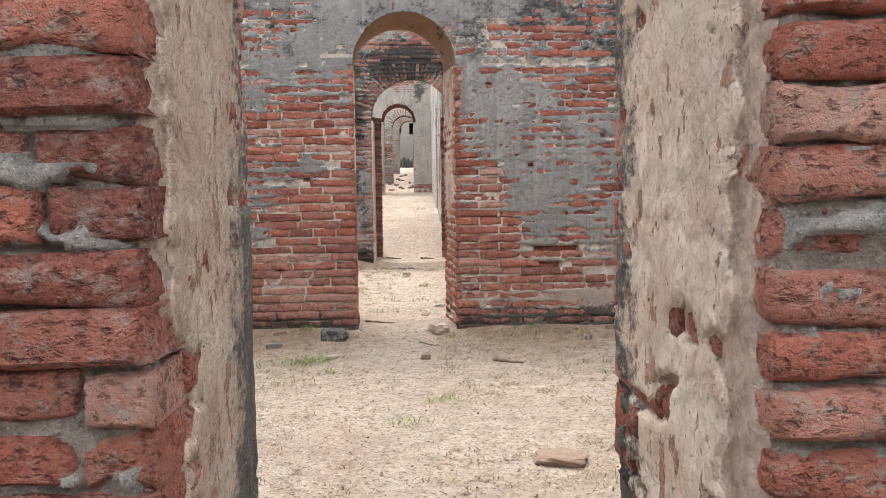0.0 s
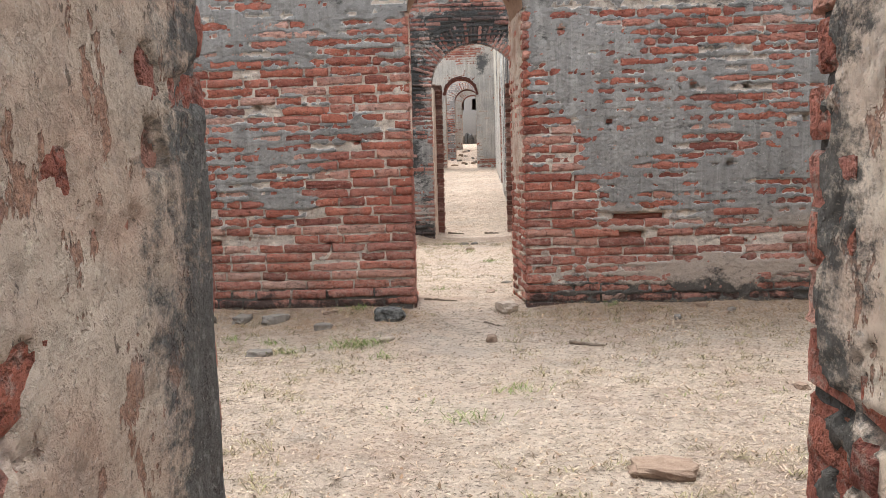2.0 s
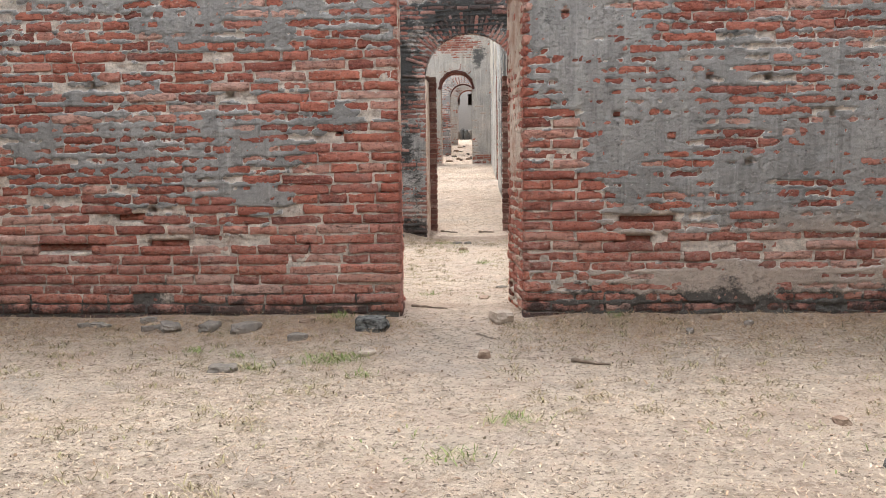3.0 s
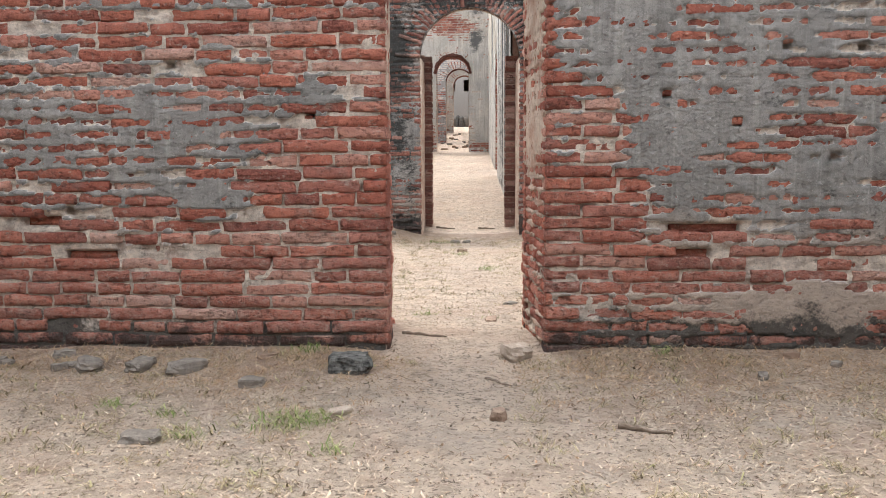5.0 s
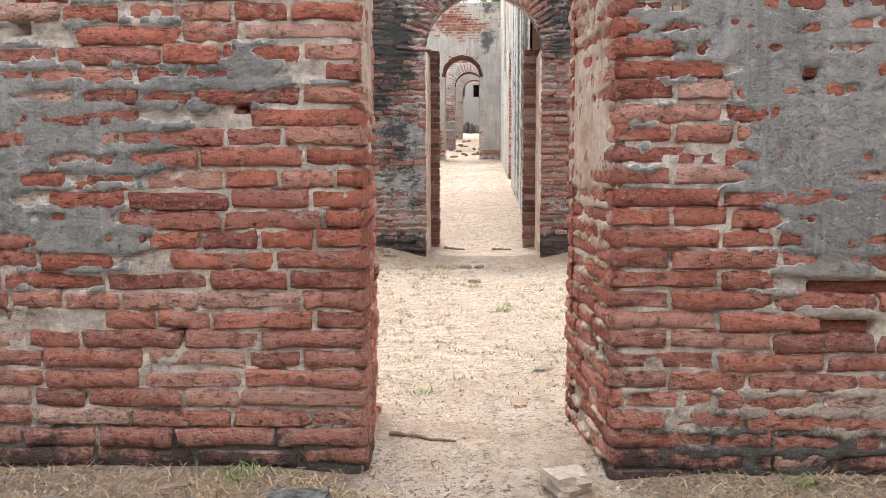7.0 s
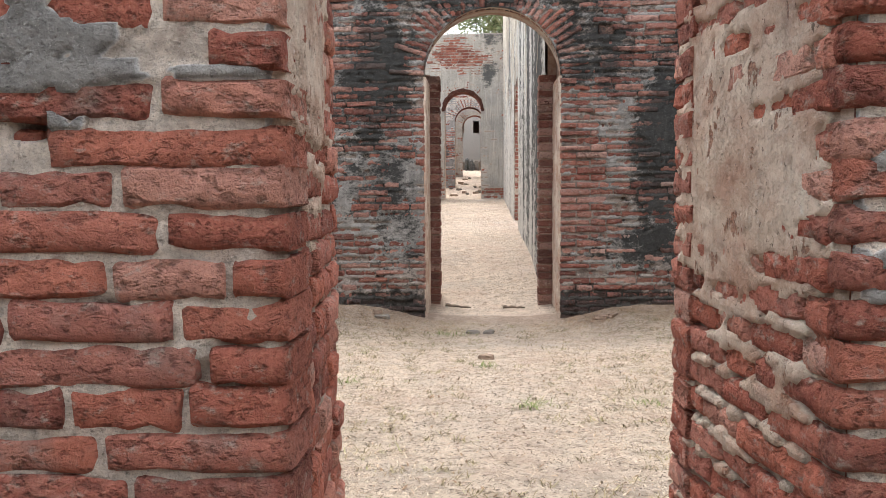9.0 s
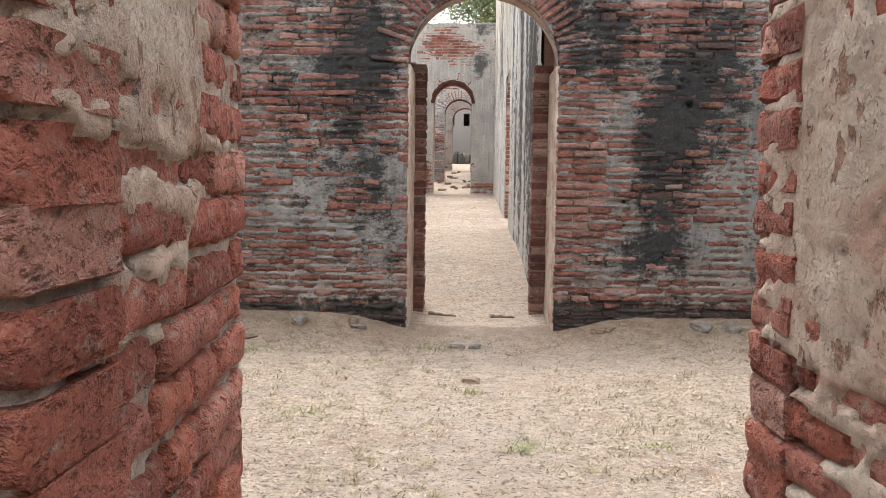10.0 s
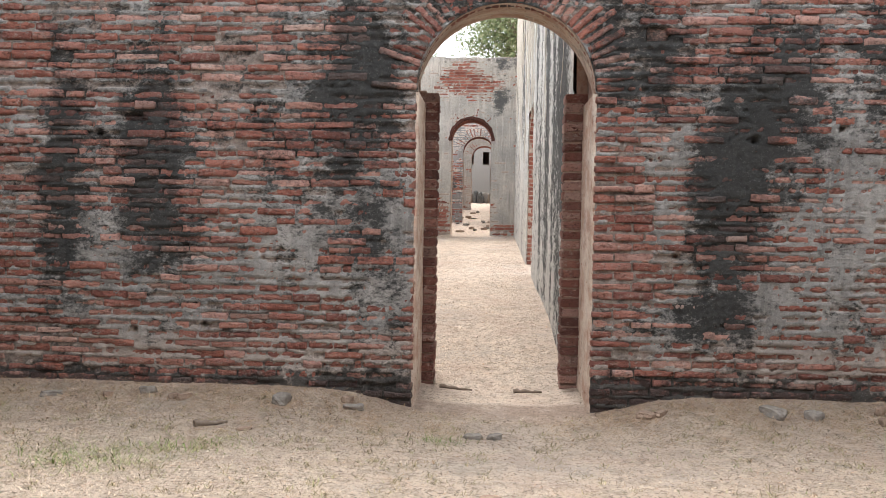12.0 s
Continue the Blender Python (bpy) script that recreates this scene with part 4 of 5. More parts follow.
def door_post(x0, x1, side, seed):
    """A brick pier inside the doorway, standing proud of the reveal."""
    root = tagged(new("door_post"), "worn brown brick pier inside the doorway", "door post", "piers of the dark doorway", "structure")
    bm = bmesh.new()
    block(bm, x0 + 0.012, x1 - 0.012, 16.855, 17.12, -0.2, 2.64)
    part("core", bm, CORE, root)
    bricks = []
    ff = Face((x0, 16.84, 0), (1, 0, 0), (0, -1, 0), seed, blobs(-1, []), course=0.0885)
    rng = random.Random(seed)
    v = -0.0585
    while v < 2.62:
        w = (x1 - x0) * rng.uniform(0.9, 1.08)
        centre = (x1 - x0) / 2 + (rng.uniform(-0.01, 0.01))
        bricks.append((ff.matrix(centre, v + 0.04, rng.uniform(-0.01, 0.008)), w, 0.074))
        xs = x1 if side > 0 else x0
        fs = Face((xs, 16.84, 0), (0, 1, 0), (side, 0, 0), seed, blobs(-1, []))
        bricks.append((fs.matrix(0.14, v + 0.04, rng.uniform(-0.004, 0.008)), 0.28, 0.072))
        v += 0.0885
    put_bricks(root, BRICK_POST, bricks, (0, 16, 1))
    return root


BRICK_POST = brick_material("brick post", 0.0, 0.0, 0.05, 0.7, dusk=0.35)
door_post(BX0 + 0.005, -0.409, 1, 7)
door_post(0.742, BX1 - 0.005, -1, 8)

# plain walls that close the two courts
for name, b in (("wall_east", (5.6, 6.4, 2.4, 16.1, -0.3, 4.3)), ("wall_west", (-6.4, -5.6, 2.4, 16.1, -0.3, 4.3)), ("wall_rear", (-6.4, 6.4, -5.0, -4.2, -0.3, 2.6)), ("wall_rear_east", (5.6, 6.4, -4.2, 1.6, -0.3, 2.6)), ("wall_rear_west", (-6.4, -5.6, -4.2, 1.6, -0.3, 2.6))):
    root = wall_root(name, "plain weathered plastered brick wall closing the court")
    core(root, [b])
    x0, x1, y0, y1, z0, z1 = b
    if x1 - x0 > y1 - y0:
        side = Face((0, y1 + 0.02, 0), (1, 0, 0), (0, 1, 0), 500 + len(name), blobs(0.1, []), course=0.08)
        side.sheet(steps(x0, x1, 0.08), -0.1, z1, 50)
    else:
        out = 1 if x0 < 0 else -1
        side = Face((x1 + 0.02 if out > 0 else x0 - 0.02, 0, 0), (0, 1, 0), (out, 0, 0), 500 + len(name), blobs(0.1, []), course=0.08)
        side.sheet(steps(y0, y1, 0.08), -0.1, z1, 50)
    side.build("plaster", COAT_A, root)


# ---- the rooms beyond ----
def far_wall(name, label, y, thick, x0, x1, top, centre, half, spring, coat, seed, ring_count=0, bias=0.5, items=(), bricks=True, step=0.04):
    root = wall_root(name, label)
    z0 = float(ground_height(centre, y)) - 0.25
    ff = Face((0, y, 0), (1, 0, 0), (0, -1, 0), seed, blobs(bias, list(items)), course=0.085)
    a, b = centre - half, centre + half
    ff.sheet(steps(x0, a, step), z0, spring, 60)
    ff.sheet(steps(b, x1, step), z0, spring, 60)
    cc = np.concatenate([steps(x0, a, step), arch_columns(centre, half, 28)[1:-1], steps(b, x1, step)])
    ragged = top + 0.05 * fbm(cc, cc * 0, 2.0, seed) - 0.03
    ff.sheet(cc, np.where((cc > a) & (cc < b), arch_height(cc, centre, half, spring), spring), ragged, 60)
    ff.build("plaster", coat, root)
    for xx, nn in ((a, 1), (b, -1)):
        fj = Face((xx, y, 0), (0, 1, 0), (nn, 0, 0), seed + 4, blobs(0.4, []), course=0.085)
        fj.sheet(steps(0, thick, 0.05), z0, spring, 40)
        fj.build("plaster", COAT_TAN, root)
    soffit("arch_soffit", (centre, half + 0.02, spring), (centre, half, spring), y, y + thick, BRICK_FAR if ring_count else COAT_TAN, root, seed + 9, 30, 6)
    core(root, [(x0, a - 0.03, y + 0.03, y + thick, z0, top - 0.12), (b + 0.03, x1, y + 0.03, y + thick, z0, top - 0.12), (a - 0.03, b + 0.03, y + 0.03, y + thick, spring + half + 0.03, top - 0.12)])
    if bricks:
        rows = ff.courses(x0, a, z0 + 0.25, spring, proud=0.004, stretch=0.36) + ff.courses(b, x1, z0 + 0.25, spring, proud=0.004, stretch=0.36) + ff.courses(x0, x1, spring, top - 0.1, skip=ring(centre, spring, half + 0.4), proud=0.004, stretch=0.36)
        if ring_count:
            rows += voussoirs(ff, centre, spring, half, ring_count, 0.32, 0.055, seed=seed, proud=0.0035)
        put_bricks(root, BRICK_FAR, rows, (centre, y, spring), 60)
    return root


far_wall("wall_far_1", "pale plastered wall with an arched doorway and bare bricks above", 34.0, 0.8, -3.4, 0.95, 6.25, -0.44, 0.575, 3.865, COAT_C1, 201, 24, 0.42,
         [(-0.6, 5.55, 0.8, 0.35, -1.2), (0.55, 1.25, 0.6, 0.2, -0.9), (-1.25, 1.6, 0.25, 0.5, -0.7)])
def arch_hood(centre, spring, radius, width, y, proud, parent):
    """A rough moulding over an arch."""
    n = 36
    ang = np.linspace(radians(-4), radians(184), n)
    verts, faces = [], []
    for k, a in enumerate(ang):
        w = width * (1 + 0.25 * math.sin(k * 1.7) * math.sin(k * 0.6))
        for r, yy in ((radius, y + 0.05), (radius, y - proud), (radius + w, y - proud * 0.8), (radius + w, y + 0.05)):
            verts.append((centre - r * math.cos(a), yy, spring + r * math.sin(a)))
    for k in range(n - 1):
        for q in range(4):
            a, c = 4 * k + q, 4 * k + (q + 1) % 4
            faces.append((a, c, c + 4, a + 4))
    me = mesh_of("arch_hood", verts, faces, BRICK_DARK, False)
    ob = new("arch_hood", me)
    ob.parent = parent


arch_hood(-0.44, 3.865, 0.575, 0.085, 34.0, 0.07, bpy.data.objects["wall_far_1"])
far_wall("wall_far_2", "grey plastered ruined wall with an arched doorway", 41.0, 0.8, -3.4, 1.6, 6.2, -0.30, 0.575, 4.06, COAT_A, 221, 20, 0.1)
far_wall("wall_far_3", "pale plastered ruined wall with an arched doorway", 48.0, 0.8, -3.4, 2.2, 6.6, -0.125, 0.575, 4.33, COAT_C, 241, 20, 0.15)

# the long wall beside the path beyond the dark doorway
WS = wall_root("wall_side", "tall plaster wall streaked white and black by rain")
SX = 0.85
ff = Face((SX, 0, 0), (0, 1, 0), (-1, 0, 0), 301, blobs(0.7, [(24.1, 1.6, 0.2, 1.4, -1.4), (26.05, 1.6, 0.1, 1.4, -1.0)]), course=0.085, lift=0.004)
DY0, DY1, DTOP = 24.2, 26.0, 3.62
ff.sheet(steps(17.12, DY0, 0.05), -0.2, DTOP, 90)
ff.sheet(steps(DY1, 34.0, 0.08), -0.2, DTOP, 90)
cc = steps(17.12, 34.0, 0.07)
ff.sheet(cc, DTOP, 7.6 + 0.12 * fbm(cc, cc * 0, 0.8, 305), 80)
ff.build("plaster", COAT_SIDE, WS)
fj = Face((SX, DY1, 0), (1, 0, 0), (0, -1, 0), 307, blobs(-0.8, []), course=0.085)
fj.sheet(steps(0, 0.75, 0.05), -0.2, DTOP, 60)
fj.build("plaster", COAT_TAN, WS)
SB = fj.courses(0, 0.75, 0.5, DTOP, proud=0.006, stretch=0.3) + ff.courses(DY0 - 0.16, DY0, 0.5, DTOP, stretch=0.2, proud=0.002)
core(WS, [(SX + 0.02, SX + 0.8, 17.12, DY0, -0.3, 7.3), (SX + 0.02, SX + 0.8, DY1 + 0.02, 34.8, -0.3, 7.3), (SX + 0.02, SX + 0.8, DY0, DY1 + 0.02, DTOP, 7.3)])
put_bricks(WS, BRICK_FAR, SB, (SX, 25, 1.5), 120)
for name, b in (("wall_far_west", (-4.2, -3.4, 17.1, 60.0, -0.3, 4.6)), ("wall_far_east", (1.7, 2.5, 34.8, 60.0, 0.3, 6.4))):
    core(wall_root(name, "plain weathered plastered wall of the far rooms"), [b])

# the end wall with its two windows
WE = wall_root("wall_end", "grey plastered end wall with small arched windows")
bm = bmesh.new()
WIN = [(-0.26, 0.10), (-1.15, -0.80)]
zc = float(ground_height(0, 60)) - 0.3
xs_ = [-4.2, -1.15, -0.80, -0.26, 0.10, 3.0]
for k in range(5):
    if k in (1, 3):
        block(bm, xs_[k], xs_[k + 1], 60, 60.7, zc, 4.85)
        block(bm, xs_[k], xs_[k + 1], 60, 60.7, 5.6, 6.6)
    else:
        block(bm, xs_[k], xs_[k + 1], 60, 60.7, zc, 6.6)
part("masonry", bm, STONE_WALL, WE)
# closed box with roof and sides, added to block light behind the windows
core(wall_root("window_shade_box", "added closed box that blocks light behind the end windows"), [(-4.2, 3.0, 62.0, 62.5, zc, 6.6), (-4.2, 3.0, 60.7, 62.0, 6.3, 6.6), (-4.2, -3.9, 60.7, 62.0, zc, 6.3), (2.7, 3.0, 60.7, 62.0, zc, 6.3)])


# ---- things ----
def scatter(count, x0, x1, y0, y1, seed):
    rng = np.random.RandomState(seed)
    return rng.uniform(x0, x1, count), rng.uniform(y0, y1, count), rng


def blades(name, label, material, x, y, rng, length, width, rise, category, bend=0.3):
    """Many thin blades, each of two short pieces, lying or standing on the ground."""
    n = len(x)
    z = ground_height(x, y) + 0.002
    ang = rng.uniform(0, 2 * math.pi, n)
    ln, wd = rng.uniform(*length, n), rng.uniform(*width, n)
    up = rng.uniform(*rise, n)
    dx, dy = np.cos(ang), np.sin(ang)
    px, py = -dy, dx
    turn = rng.uniform(-bend, bend, n)
    mx, my, mz = x + dx * ln * 0.5, y + dy * ln * 0.5, z + ln * 0.5 * up + rng.uniform(0.0, 0.004, n)
    ex, ey, ez = mx + (dx * np.cos(turn) - dy * np.sin(turn)) * ln * 0.5, my + (dy * np.cos(turn) + dx * np.sin(turn)) * ln * 0.5, z + ln * up * rng.uniform(0.5, 1.0, n) + 0.001
    V = np.stack([np.stack([x - px * wd, y - py * wd, z], 1), np.stack([x + px * wd, y + py * wd, z], 1), np.stack([mx + px * wd, my + py * wd, mz], 1), np.stack([mx - px * wd, my - py * wd, mz], 1), np.stack([ex, ey, ez], 1)], 1).reshape(-1, 3)
    k = np.arange(n) * 5
    quads = np.stack([k, k + 1, k + 2, k + 3], 1).tolist()
    tris = np.stack([k + 3, k + 2, k + 4], 1).tolist()
    return tagged(new(name, mesh_of(name, V, quads + tris, material, False)), label, category, kind="stuff")


x, y, rng = scatter(185000, -4.6, 4.6, 2.4, 16.0, 5)
dens = 0.62 + 0.5 * fbm(x, y, 1.1, 61, 3) - 0.45 * np.exp(-((x - 0.2) / 0.5) ** 2) * (0.6 + 0.5 * fbm(x, y, 0.9, 66, 2))
keep = (rng.uniform(0, 1, len(x)) < dens) & ~((y > 8.1) & (y < 9.05) & ((x < -0.25) | (x > 0.6)))
blades("dry_grass", "mown dry straw lying over the sandy earth", STRAW, x[keep], y[keep], rng, (0.012, 0.055), (0.0008, 0.0022), (-0.02, 0.38), "dry grass", 0.5)
x, y, rng = scatter(130000, -4.6, 4.6, 2.4, 16.0, 15)
dens = 0.55 + 0.7 * fbm(x, y, 1.3, 161, 4) - 0.4 * np.exp(-((x - 0.2) / 0.45) ** 2)
keep = (rng.uniform(0, 1, len(x)) < dens) & ~((y > 8.1) & (y < 9.05) & ((x < -0.25) | (x > 0.6)))
blades("grass_litter", "matted flakes of dry grass litter on the earth", STRAW, x[keep], y[keep], rng, (0.010, 0.040), (0.0010, 0.0036), (-0.05, 0.45), "dry grass", 0.9)
x, y, rng = scatter(70000, -4.4, 4.4, 9.3, 15.9, 16)
keep = rng.uniform(0, 1, len(x)) < 0.5 + 0.8 * fbm(x, y, 1.0, 162, 4) - 0.4 * np.exp(-((x - 0.1) / 0.5) ** 2)
blades("grass_litter", "matted flakes of dry grass litter in the second court", STRAW, x[keep], y[keep], rng, (0.012, 0.040), (0.0010, 0.0030), (-0.05, 0.5), "dry grass", 0.5)
x, y, rng = scatter(32000, -2.4, 0.8, 17.2, 33.5, 6)
keep = rng.uniform(0, 1, len(x)) < 0.45 + 0.9 * fbm(x, y, 0.9, 171, 3)
x, y = x[keep], y[keep]
blades("dry_grass", "mown dry straw lying in the far room", STRAW, x, y, rng, (0.02, 0.08), (0.002, 0.006), (0.0, 0.3), "dry grass", 0.9)
x, y, rng = scatter(15000, -4.6, 4.8, 2.4, 16.0, 7)
keep = fbm(x, y, 0.8, 71, 3) > -0.15
blades("fallen_leaves", "small dark dry leaves scattered over the ground", DRYLEAF, x[keep], y[keep], rng, (0.008, 0.038), (0.0015, 0.0065), (0.05, 0.6), "dry leaves")
x, y, rng = scatter(9000, -4.4, 4.6, 2.4, 16.0, 8)
keep = fbm(x, y, 0.55, 75, 3) + 0.25 * fbm(x, y, 3, 76, 2) > 0.34
blades("sparse_weeds", "thin green weeds sprouting between the straw", GREEN, x[keep], y[keep], rng, (0.015, 0.045), (0.0012, 0.003), (0.2, 1.0), "weeds")
rng = np.random.RandomState(85)
tx, ty = rng.uniform(-4.4, 4.4, 3400), rng.uniform(2.6, 15.8, 3400)
keep = (fbm(tx, ty, 0.8, 91, 3) > -0.25) & ~((ty > 8.0) & (ty < 9.2)) & (np.abs(tx - 0.2) > 0.25 * rng.uniform(0, 1.5, 3400))
tx, ty = np.repeat(tx[keep], 14), np.repeat(ty[keep], 14)
tx, ty = tx + rng.normal(0, 0.03, len(tx)), ty + rng.normal(0, 0.024, len(tx))
blades("dry_tussocks", "small trampled clumps of brown dry grass", TUSSOCK, tx, ty, rng, (0.02, 0.06), (0.0012, 0.0032), (0.15, 0.9), "dry grass", 0.9)
rng = np.random.RandomState(81)
n_dirt = 6000
dx_ = rng.uniform(-4.5, 4.6, n_dirt)
dy_ = np.where(rng.uniform(0, 1, n_dirt) < 0.5, 8.1 - np.abs(rng.normal(0, 0.42, n_dirt)), 15.98 - np.abs(rng.normal(0, 0.45, n_dirt)))
keep = (fbm(dx_, dy_, 1.5, 190, 3) > -0.25) & (np.abs(dx_ - 0.18) > 0.4)
blades("dirt_crumbs", "brown crumbs of dirt and dry leaf under the walls", TUSSOCK, dx_[keep], dy_[keep], rng, (0.01, 0.03), (0.002, 0.006), (0.0, 0.4), "dry leaves")
cx, cy = rng.uniform(-4.3, 4.4, 800), np.where(rng.uniform(0, 1, 800) < 0.5, 8.0 - np.abs(rng.normal(0, 0.5, 800)), 15.9 - np.abs(rng.normal(0, 0.5, 800)))
cx, cy = cx[np.abs(cx - 0.18) > 0.3], cy[np.abs(cx - 0.18) > 0.3]
cx, cy = np.repeat(cx, 26), np.repeat(cy, 26)
blades("straw_clumps", "loose clumps of orange straw on the trodden earth", STRAW_ORANGE, cx + rng.normal(0, 0.06, len(cx)), cy + rng.normal(0, 0.045, len(cx)), rng, (0.02, 0.075), (0.0008, 0.002), (0.0, 0.45), "dry grass", 0.8)
xs_ = np.concatenate([rng.uniform(-4, -0.35, 3500), rng.uniform(0.7, 4, 3500), rng.uniform(-4.4, -0.6, 3500), rng.uniform(0.95, 4.6, 3500)])
ys_ = np.concatenate([8.13 - np.abs(rng.normal(0, 0.34, 7000)), 16.02 - np.abs(rng.normal(0, 0.34, 7000))])
blades("edge_grass", "tangled orange dry grass along the foot of the walls", STRAW_ORANGE, xs_, ys_, rng, (0.03, 0.1), (0.0008, 0.002), (0.05, 0.6), "dry grass", 0.9)


TUFTS = [(-0.62, 6.95, 0.11, 300, 0.07), (-1.06, 6.75, 0.05, 60, 0.05), (-1.25, 7.05, 0.05, 50, 0.04), (-0.38, 6.6, 0.05, 60, 0.04), (-1.55, 7.15, 0.04, 40, 0.05), (-0.75, 8.06, 0.06, 90, 0.07), (1.33, 8.06, 0.04, 50, 0.12), (-2.4, 14.15, 0.28, 500, 0.05), (-1.85, 14.5, 0.2, 240, 0.04), (-0.25, 15.0, 0.1, 90, 0.04),
         (0.35, 12.0, 0.07, 90, 0.05), (-0.9, 12.6, 0.06, 60, 0.04), (0.1, 13.2, 0.05, 50, 0.05), (1.1, 12.1, 0.06, 60, 0.04), (0.45, 5.7, 0.08, 80, 0.04), (0.2, 5.2, 0.07, 60, 0.04), (-0.15, 9.4, 0.04, 40, 0.05)]
rng = np.random.RandomState(400)
cx = np.concatenate([gx + rng.normal(0, sp, n) for gx, gy, sp, n, h in TUFTS])
cy = np.concatenate([gy + rng.normal(0, sp * 0.7, n) for gx, gy, sp, n, h in TUFTS])
blades("green_grass", "low tufts of green grass in the dry earth", GREEN, cx, cy, rng, (0.025, 0.075), (0.0012, 0.003), (0.2, 1.1), "grass", 0.7)


def stone(name, x, y, size, material, seed, label, category="stone", sink=0.25, turn=0, chip=0.45):
    """A broken block: a box with knocked-off corners and a rough skin."""
    bm = bmesh.new()
    bmesh.ops.create_cube(bm, size=1)
    bmesh.ops.subdivide_edges(bm, edges=bm.edges[:], cuts=5, use_grid_fill=True)
    off = Vector((seed * 1.7, seed * 3.1, seed * 0.9))
    for v in bm.verts:
        d = v.co.normalized()
        v.co = v.co.lerp(d * 0.56, chip)
        v.co += d * (0.16 * noise.noise(v.co * 2.1 + off) + 0.06 * noise.noise(v.co * 6 + off))
        v.co = Vector((v.co.x * size[0], v.co.y * size[1], v.co.z * size[2]))
    me = bpy.data.meshes.new(name)
    bm.to_mesh(me)
    bm.free()
    me.materials.append(material)
    ob = new(name, me)
    ob.matrix_basis = pose(x, y, float(ground_height(x, y)) + size[2] * (0.5 - sink), 0, 0, turn)
    return tagged(ob, label, category)


stone("stone_slab", -0.465, 7.74, (0.225, 0.18, 0.10), STONE_SLAB, 3, "black weathered stone slab with grey lichen by the red wall", sink=0.14, turn=4, chip=0.24)
stone("stone", 0.47, 8.07, (0.15, 0.13, 0.10), STONE_PALE, 5, "pale broken stone beside the door jamb", sink=0.15, turn=25)
stone("flat_stone", 0.99, 4.42, (0.27, 0.17, 0.055), STONE_BROWN, 8, "flat brown brick fragment lying on straw", sink=0.2, turn=-10)
for k, (sx, sy, sz, m, lab) in enumerate([((-1.24), 6.7, (0.17, 0.12, 0.06), STONE_GREY, "grey stone half buried in dry grass"), (-0.42, 7.05, (0.12, 0.07, 0.05), STONE_PALE, "small pale stone in dry grass"), (0.33, 7.0, (0.09, 0.07, 0.07), STONE_BROWN, "small brown stone on the path"), (1.98, 5.65, (0.08, 0.06, 0.05), STONE_BROWN, "small brown stone on straw"), (1.93, 5.05, (0.06, 0.06, 0.05), STONE_DARK, "small dark stone on straw"),
                                           (-0.95, 7.5, (0.13, 0.10, 0.07), STONE_GREY, "grey stone by the wall"), (-1.38, 7.75, (0.22, 0.12, 0.09), STONE_GREY, "grey stone block by the wall"), (-1.66, 7.8, (0.2, 0.12, 0.08), STONE_GREY, "grey stone by the wall"), (-1.95, 7.8, (0.22, 0.14, 0.08), STONE_GREY, "grey flat stone by the wall"), (0.1, 13.55, (0.12, 0.09, 0.06), STONE_BROWN, "small heap of dark dung on the straw"),
                                           (-0.02, 15.2, (0.13, 0.08, 0.06), STONE_GREY, "dark stone before the doorway"), (0.14, 15.22, (0.11, 0.08, 0.06), STONE_GREY, "dark stone before the doorway"), (-1.55, 15.7, (0.2, 0.12, 0.1), STONE_GREY, "grey stone by the dark wall"), (2.3, 15.72, (0.22, 0.12, 0.1), STONE_GREY, "grey stone by the dark wall"), (2.6, 15.7, (0.14, 0.12, 0.1), STONE_GREY, "grey stone by the dark wall"), (-1.65, 15.0, (0.1, 0.06, 0.03), STONE_BROWN, "flat brown stone on straw"), (0.52, 10.0, (0.12, 0.07, 0.03), STONE_GREY, "flat grey stone on the earth"), (0.35, 9.25, (0.2, 0.08, 0.03), STONE_BROWN, "flat brown stone in the doorway")]):
    stone("stone", sx, sy, sz, m, 20 + k, lab, sink=0.38, turn=37 * k, chip=0.6)


def stick(x, y, length, turn, radius, label):
    n, sides = 9, 6
    verts, faces = [], []
    for i in range(n):
        s = i / (n - 1)
        cx, cy = (s - 0.5) * length, 0.03 * length * math.sin(s * 7) + 0.02 * length * math.sin(s * 17)
        wx, wy = x + cx * math.cos(radians(turn)) - cy * math.sin(radians(turn)), y + cx * math.sin(radians(turn)) + cy * math.cos(radians(turn))
        r = radius * (1 - 0.55 * s) * (1 + 0.2 * math.sin(i * 2.3))
        cz = float(ground_height(wx, wy)) + r * 0.8
        for k in range(sides):
            a = 2 * math.pi * k / sides
            verts.append((wx - math.sin(radians(turn)) * math.cos(a) * r, wy + math.cos(radians(turn)) * math.cos(a) * r, cz + math.sin(a) * r))
    for i in range(n - 1):
        for k in range(sides):
            a, b = i * sides + k, i * sides + (k + 1) % sides
            faces.append((a, b, b + sides, a + sides))
    faces.append(tuple(range(sides)))
    faces.append(tuple(range((n - 1) * sides, n * sides))[::-1])
    return tagged(new("stick", mesh_of("stick", verts, faces, BARK)), label, "stick", "fallen sticks")


stick(0.98, 6.85, 0.24, -16, 0.016, "short dry stick on the straw")
stick(-1.93, 15.1, 0.25, 38, 0.028, "dark broken branch before the wall")
stick(-0.2, 16.75, 0.3, -6, 0.02, "dark stick across the threshold")
stick(0.45, 16.7, 0.26, 8, 0.02, "brown stick across the threshold")
stick(-0.1, 8.6, 0.3, -12, 0.012, "thin stick in the doorway")
stick(0.35, 7.6, 0.18, -40, 0.008, "thin dry twig beside the stone")


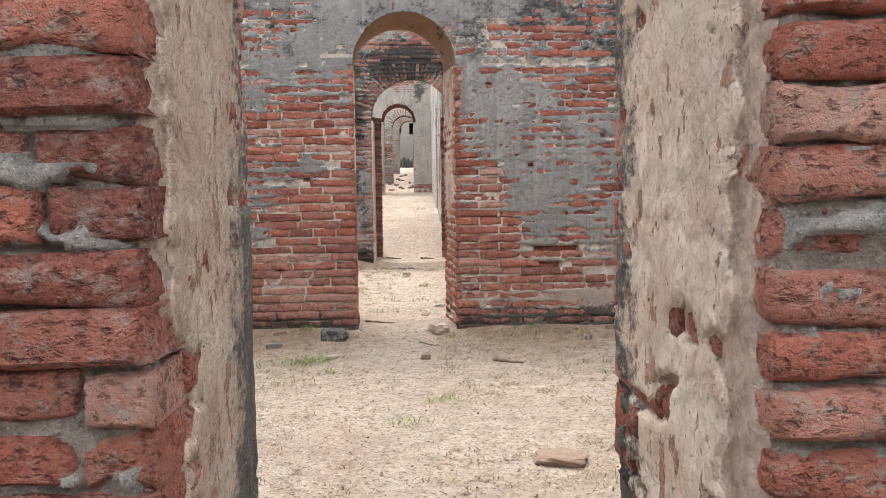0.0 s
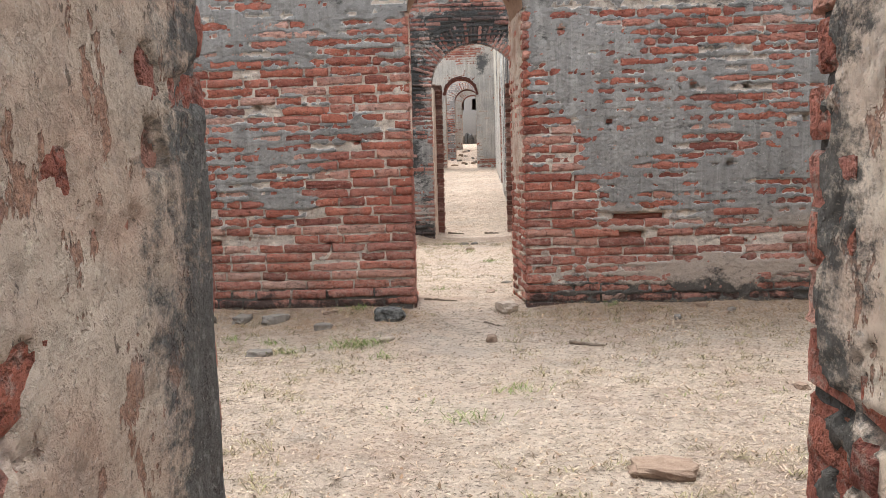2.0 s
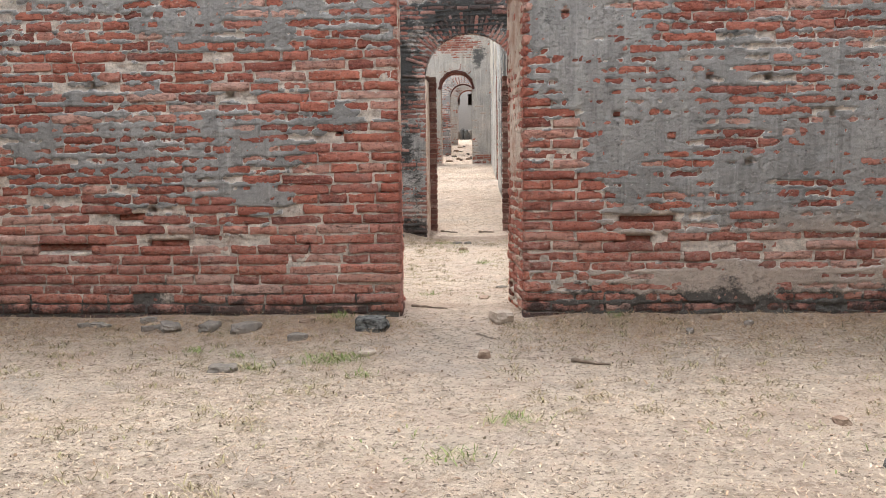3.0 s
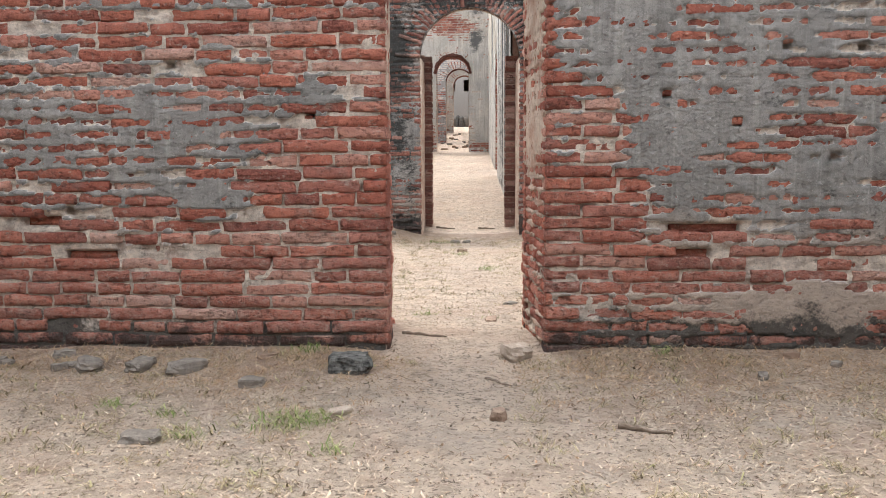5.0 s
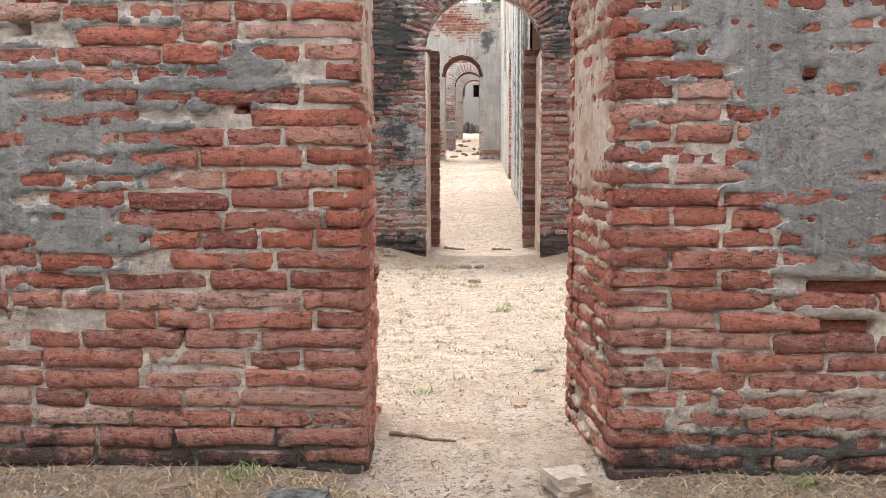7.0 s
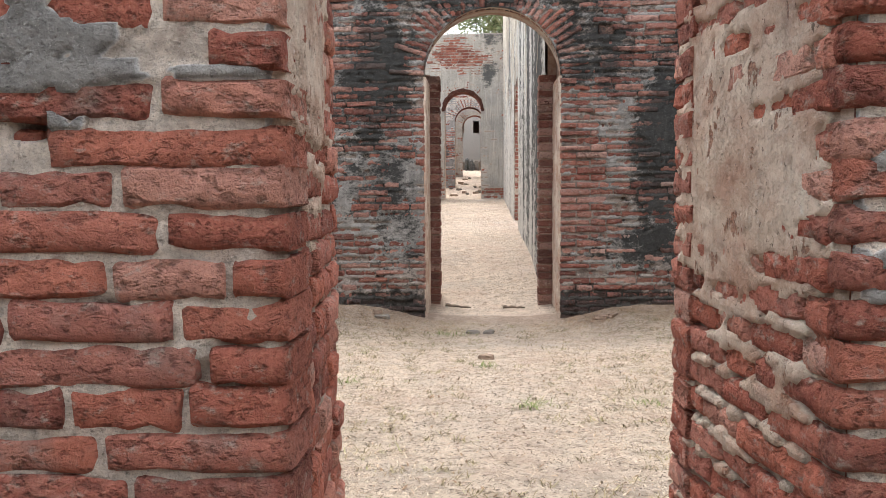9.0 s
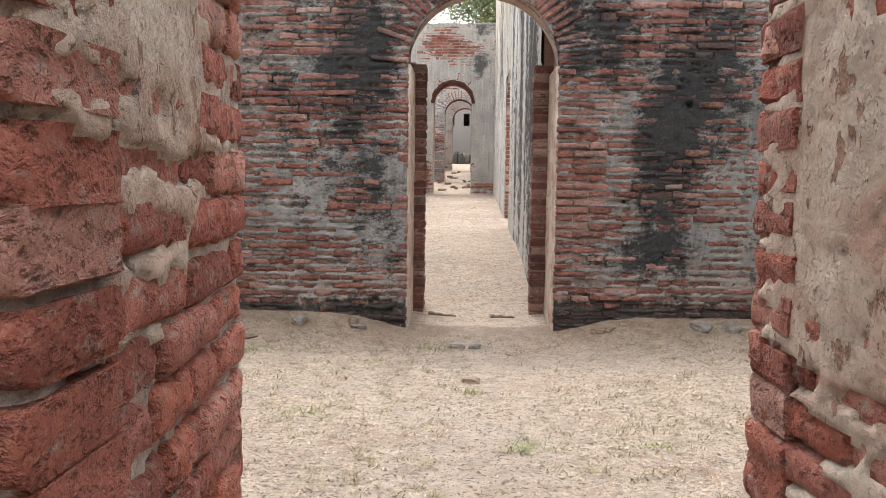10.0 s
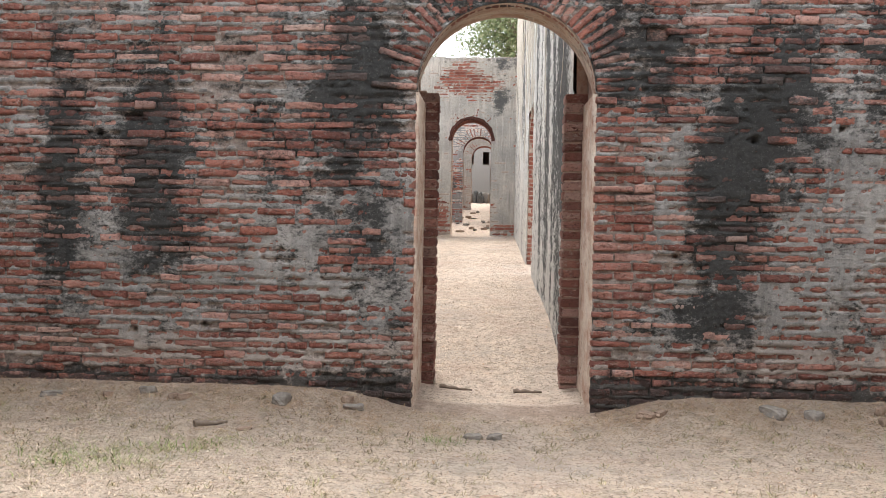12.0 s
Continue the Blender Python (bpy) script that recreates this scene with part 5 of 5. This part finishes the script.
# roots of the tree hanging over the long wall
def root_strand(y, z1, z0, seed, radius):
    rng = random.Random(seed)
    pts, z, yy = [], z1, y
    while z > z0:
        pts.append((SX - 0.02 - 0.02 * rng.random(), yy, z))
        z -= rng.uniform(0.15, 0.3)
        yy += rng.gauss(0, 0.10)
    cu = bpy.data.curves.new("root", "CURVE")
    cu.dimensions = "3D"
    sp = cu.splines.new("POLY")
    sp.points.add(len(pts) - 1)
    for k, (p, q) in enumerate(zip(sp.points, pts)):
        p.co = (*q, 1)
        p.radius = 1.0 - 0.75 * k / len(pts)
    cu.bevel_depth, cu.bevel_resolution = radius, 1
    cu.materials.append(ROOT)
    return tagged(new("hanging_root", cu), "pale tree root creeping down the wall", "root", "roots on the wall")


rng_r = random.Random(5)
for k in range(80):
    root_strand(rng_r.uniform(18.5, 33.5), 7.55, rng_r.uniform(2.6, 6.2), 600 + k, rng_r.uniform(0.010, 0.030))


def tree(x, y, z0, height, spread, seed, leaves=9000):
    root = tagged(new("tree"), "leafy tree rising behind the ruined wall", "tree")
    rng = random.Random(seed)
    bm = bmesh.new()

    def limb(a, b, ra, rb):
        d = Vector(b) - Vector(a)
        m = Matrix.Translation((Vector(a) + Vector(b)) / 2) @ d.to_track_quat("Z", "Y").to_matrix().to_4x4()
        bmesh.ops.create_cone(bm, segments=8, radius1=ra, radius2=rb, depth=d.length, matrix=m, cap_ends=True)

    fork = (x, y, z0 + height * 0.4)
    limb((x, y, z0), fork, 0.35, 0.24)
    tips = []
    for k in range(11):
        a = 2 * math.pi * k / 11 + rng.uniform(-0.3, 0.3)
        r = spread * rng.uniform(0.45, 0.9)
        tip = (x + r * math.cos(a), y + r * math.sin(a), z0 + height * rng.uniform(0.62, 0.98))
        mid = tuple((p + q) / 2 + rng.uniform(-0.3, 0.3) for p, q in zip(fork, tip))
        limb(fork, mid, 0.15, 0.09)
        limb(mid, tip, 0.09, 0.03)
        tips += [tip, mid]
        for _ in range(3):
            t2 = tuple(c + rng.uniform(-0.9, 0.9) for c in tip)
            limb(mid, t2, 0.05, 0.015)
            tips.append(t2)
    part("trunk", bm, BARK, root)
    nr = np.random.RandomState(seed)
    c = np.array(tips)[nr.randint(0, len(tips), leaves)] + nr.normal(0, 0.48, (leaves, 3))
    d1 = nr.normal(0, 1, (leaves, 3))
    d1 /= np.linalg.norm(d1, axis=1)[:, None]
    d2 = np.cross(d1, nr.normal(0, 1, (leaves, 3)))
    d2 /= np.linalg.norm(d2, axis=1)[:, None]
    ln = nr.uniform(0.045, 0.10, leaves)[:, None]
    V = np.stack([c - d1 * ln, c + d2 * ln * 0.45, c + d1 * ln, c - d2 * ln * 0.45], 1).reshape(-1, 3)
    ob = new("crown", mesh_of("crown", V, np.arange(leaves * 4).reshape(-1, 4), FOLIAGE, False))
    ob.parent = root
    return root


tree(2.3, 43.5, 1.6, 11.0, 4.8, 31, 52000)
tree(-5.6, 52.0, 2.2, 9.0, 4.0, 32, 14000)

# a heap of dark rubble at the foot of the end wall
for k in range(14):
    rr = random.Random(900 + k)
    stone("rubble", -0.2 + rr.gauss(0, 0.35), 58.0 + rr.gauss(0, 0.3), (rr.uniform(0.2, 0.45), rr.uniform(0.2, 0.4), rr.uniform(0.2, 0.75)), STONE_DARK if k % 3 else STONE_GREY, 70 + k, "dark broken masonry heaped before the end wall", "rubble", 0.1, rr.uniform(0, 90))["group"] = "rubble heap"

for k in range(20):
    rr = random.Random(950 + k)
    stone("stone", rr.uniform(-1.0, 0.4), rr.uniform(35.0, 47.0), (rr.uniform(0.1, 0.26), rr.uniform(0.08, 0.2), rr.uniform(0.05, 0.12)), STONE_GREY if k % 2 else STONE_BROWN, 120 + k, "broken stone lying on the sandy floor of the far rooms", "stone", 0.3, rr.uniform(0, 90))["group"] = "stones in the far rooms"
for k in range(16):
    rr = random.Random(980 + k)
    stone("stone", rr.choice((rr.uniform(-4.0, -0.9), rr.uniform(1.2, 4.2))), 15.85 - abs(rr.gauss(0, 0.16)), (rr.uniform(0.06, 0.16), rr.uniform(0.05, 0.1), rr.uniform(0.04, 0.08)), STONE_BROWN if k % 3 else STONE_GREY, 150 + k, "small stone in the dirt at the foot of the dark wall", "stone", 0.35, rr.uniform(0, 90))["group"] = "stones along the dark wall"
for k in range(14):
    rr = random.Random(1010 + k)
    stone("stone", rr.choice((rr.uniform(-3.6, -0.7), rr.uniform(0.9, 3.8))), 8.0 - abs(rr.gauss(0, 0.18)), (rr.uniform(0.04, 0.12), rr.uniform(0.04, 0.09), rr.uniform(0.03, 0.06)), STONE_GREY if k % 3 else STONE_BROWN, 170 + k, "small stone in the dirt at the foot of the red wall", "stone", 0.35, rr.uniform(0, 90))["group"] = "stones along the red wall"

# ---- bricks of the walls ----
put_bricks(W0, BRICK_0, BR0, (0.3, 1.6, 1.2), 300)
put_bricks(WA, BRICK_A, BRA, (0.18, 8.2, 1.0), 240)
put_bricks(WA, BRICK_WORN, BRA_R, (0.2, 8.6, 1.0), 150)
put_bricks(WB, BRICK_B, BRB, (0.2, 16.0, 1.5), 300)
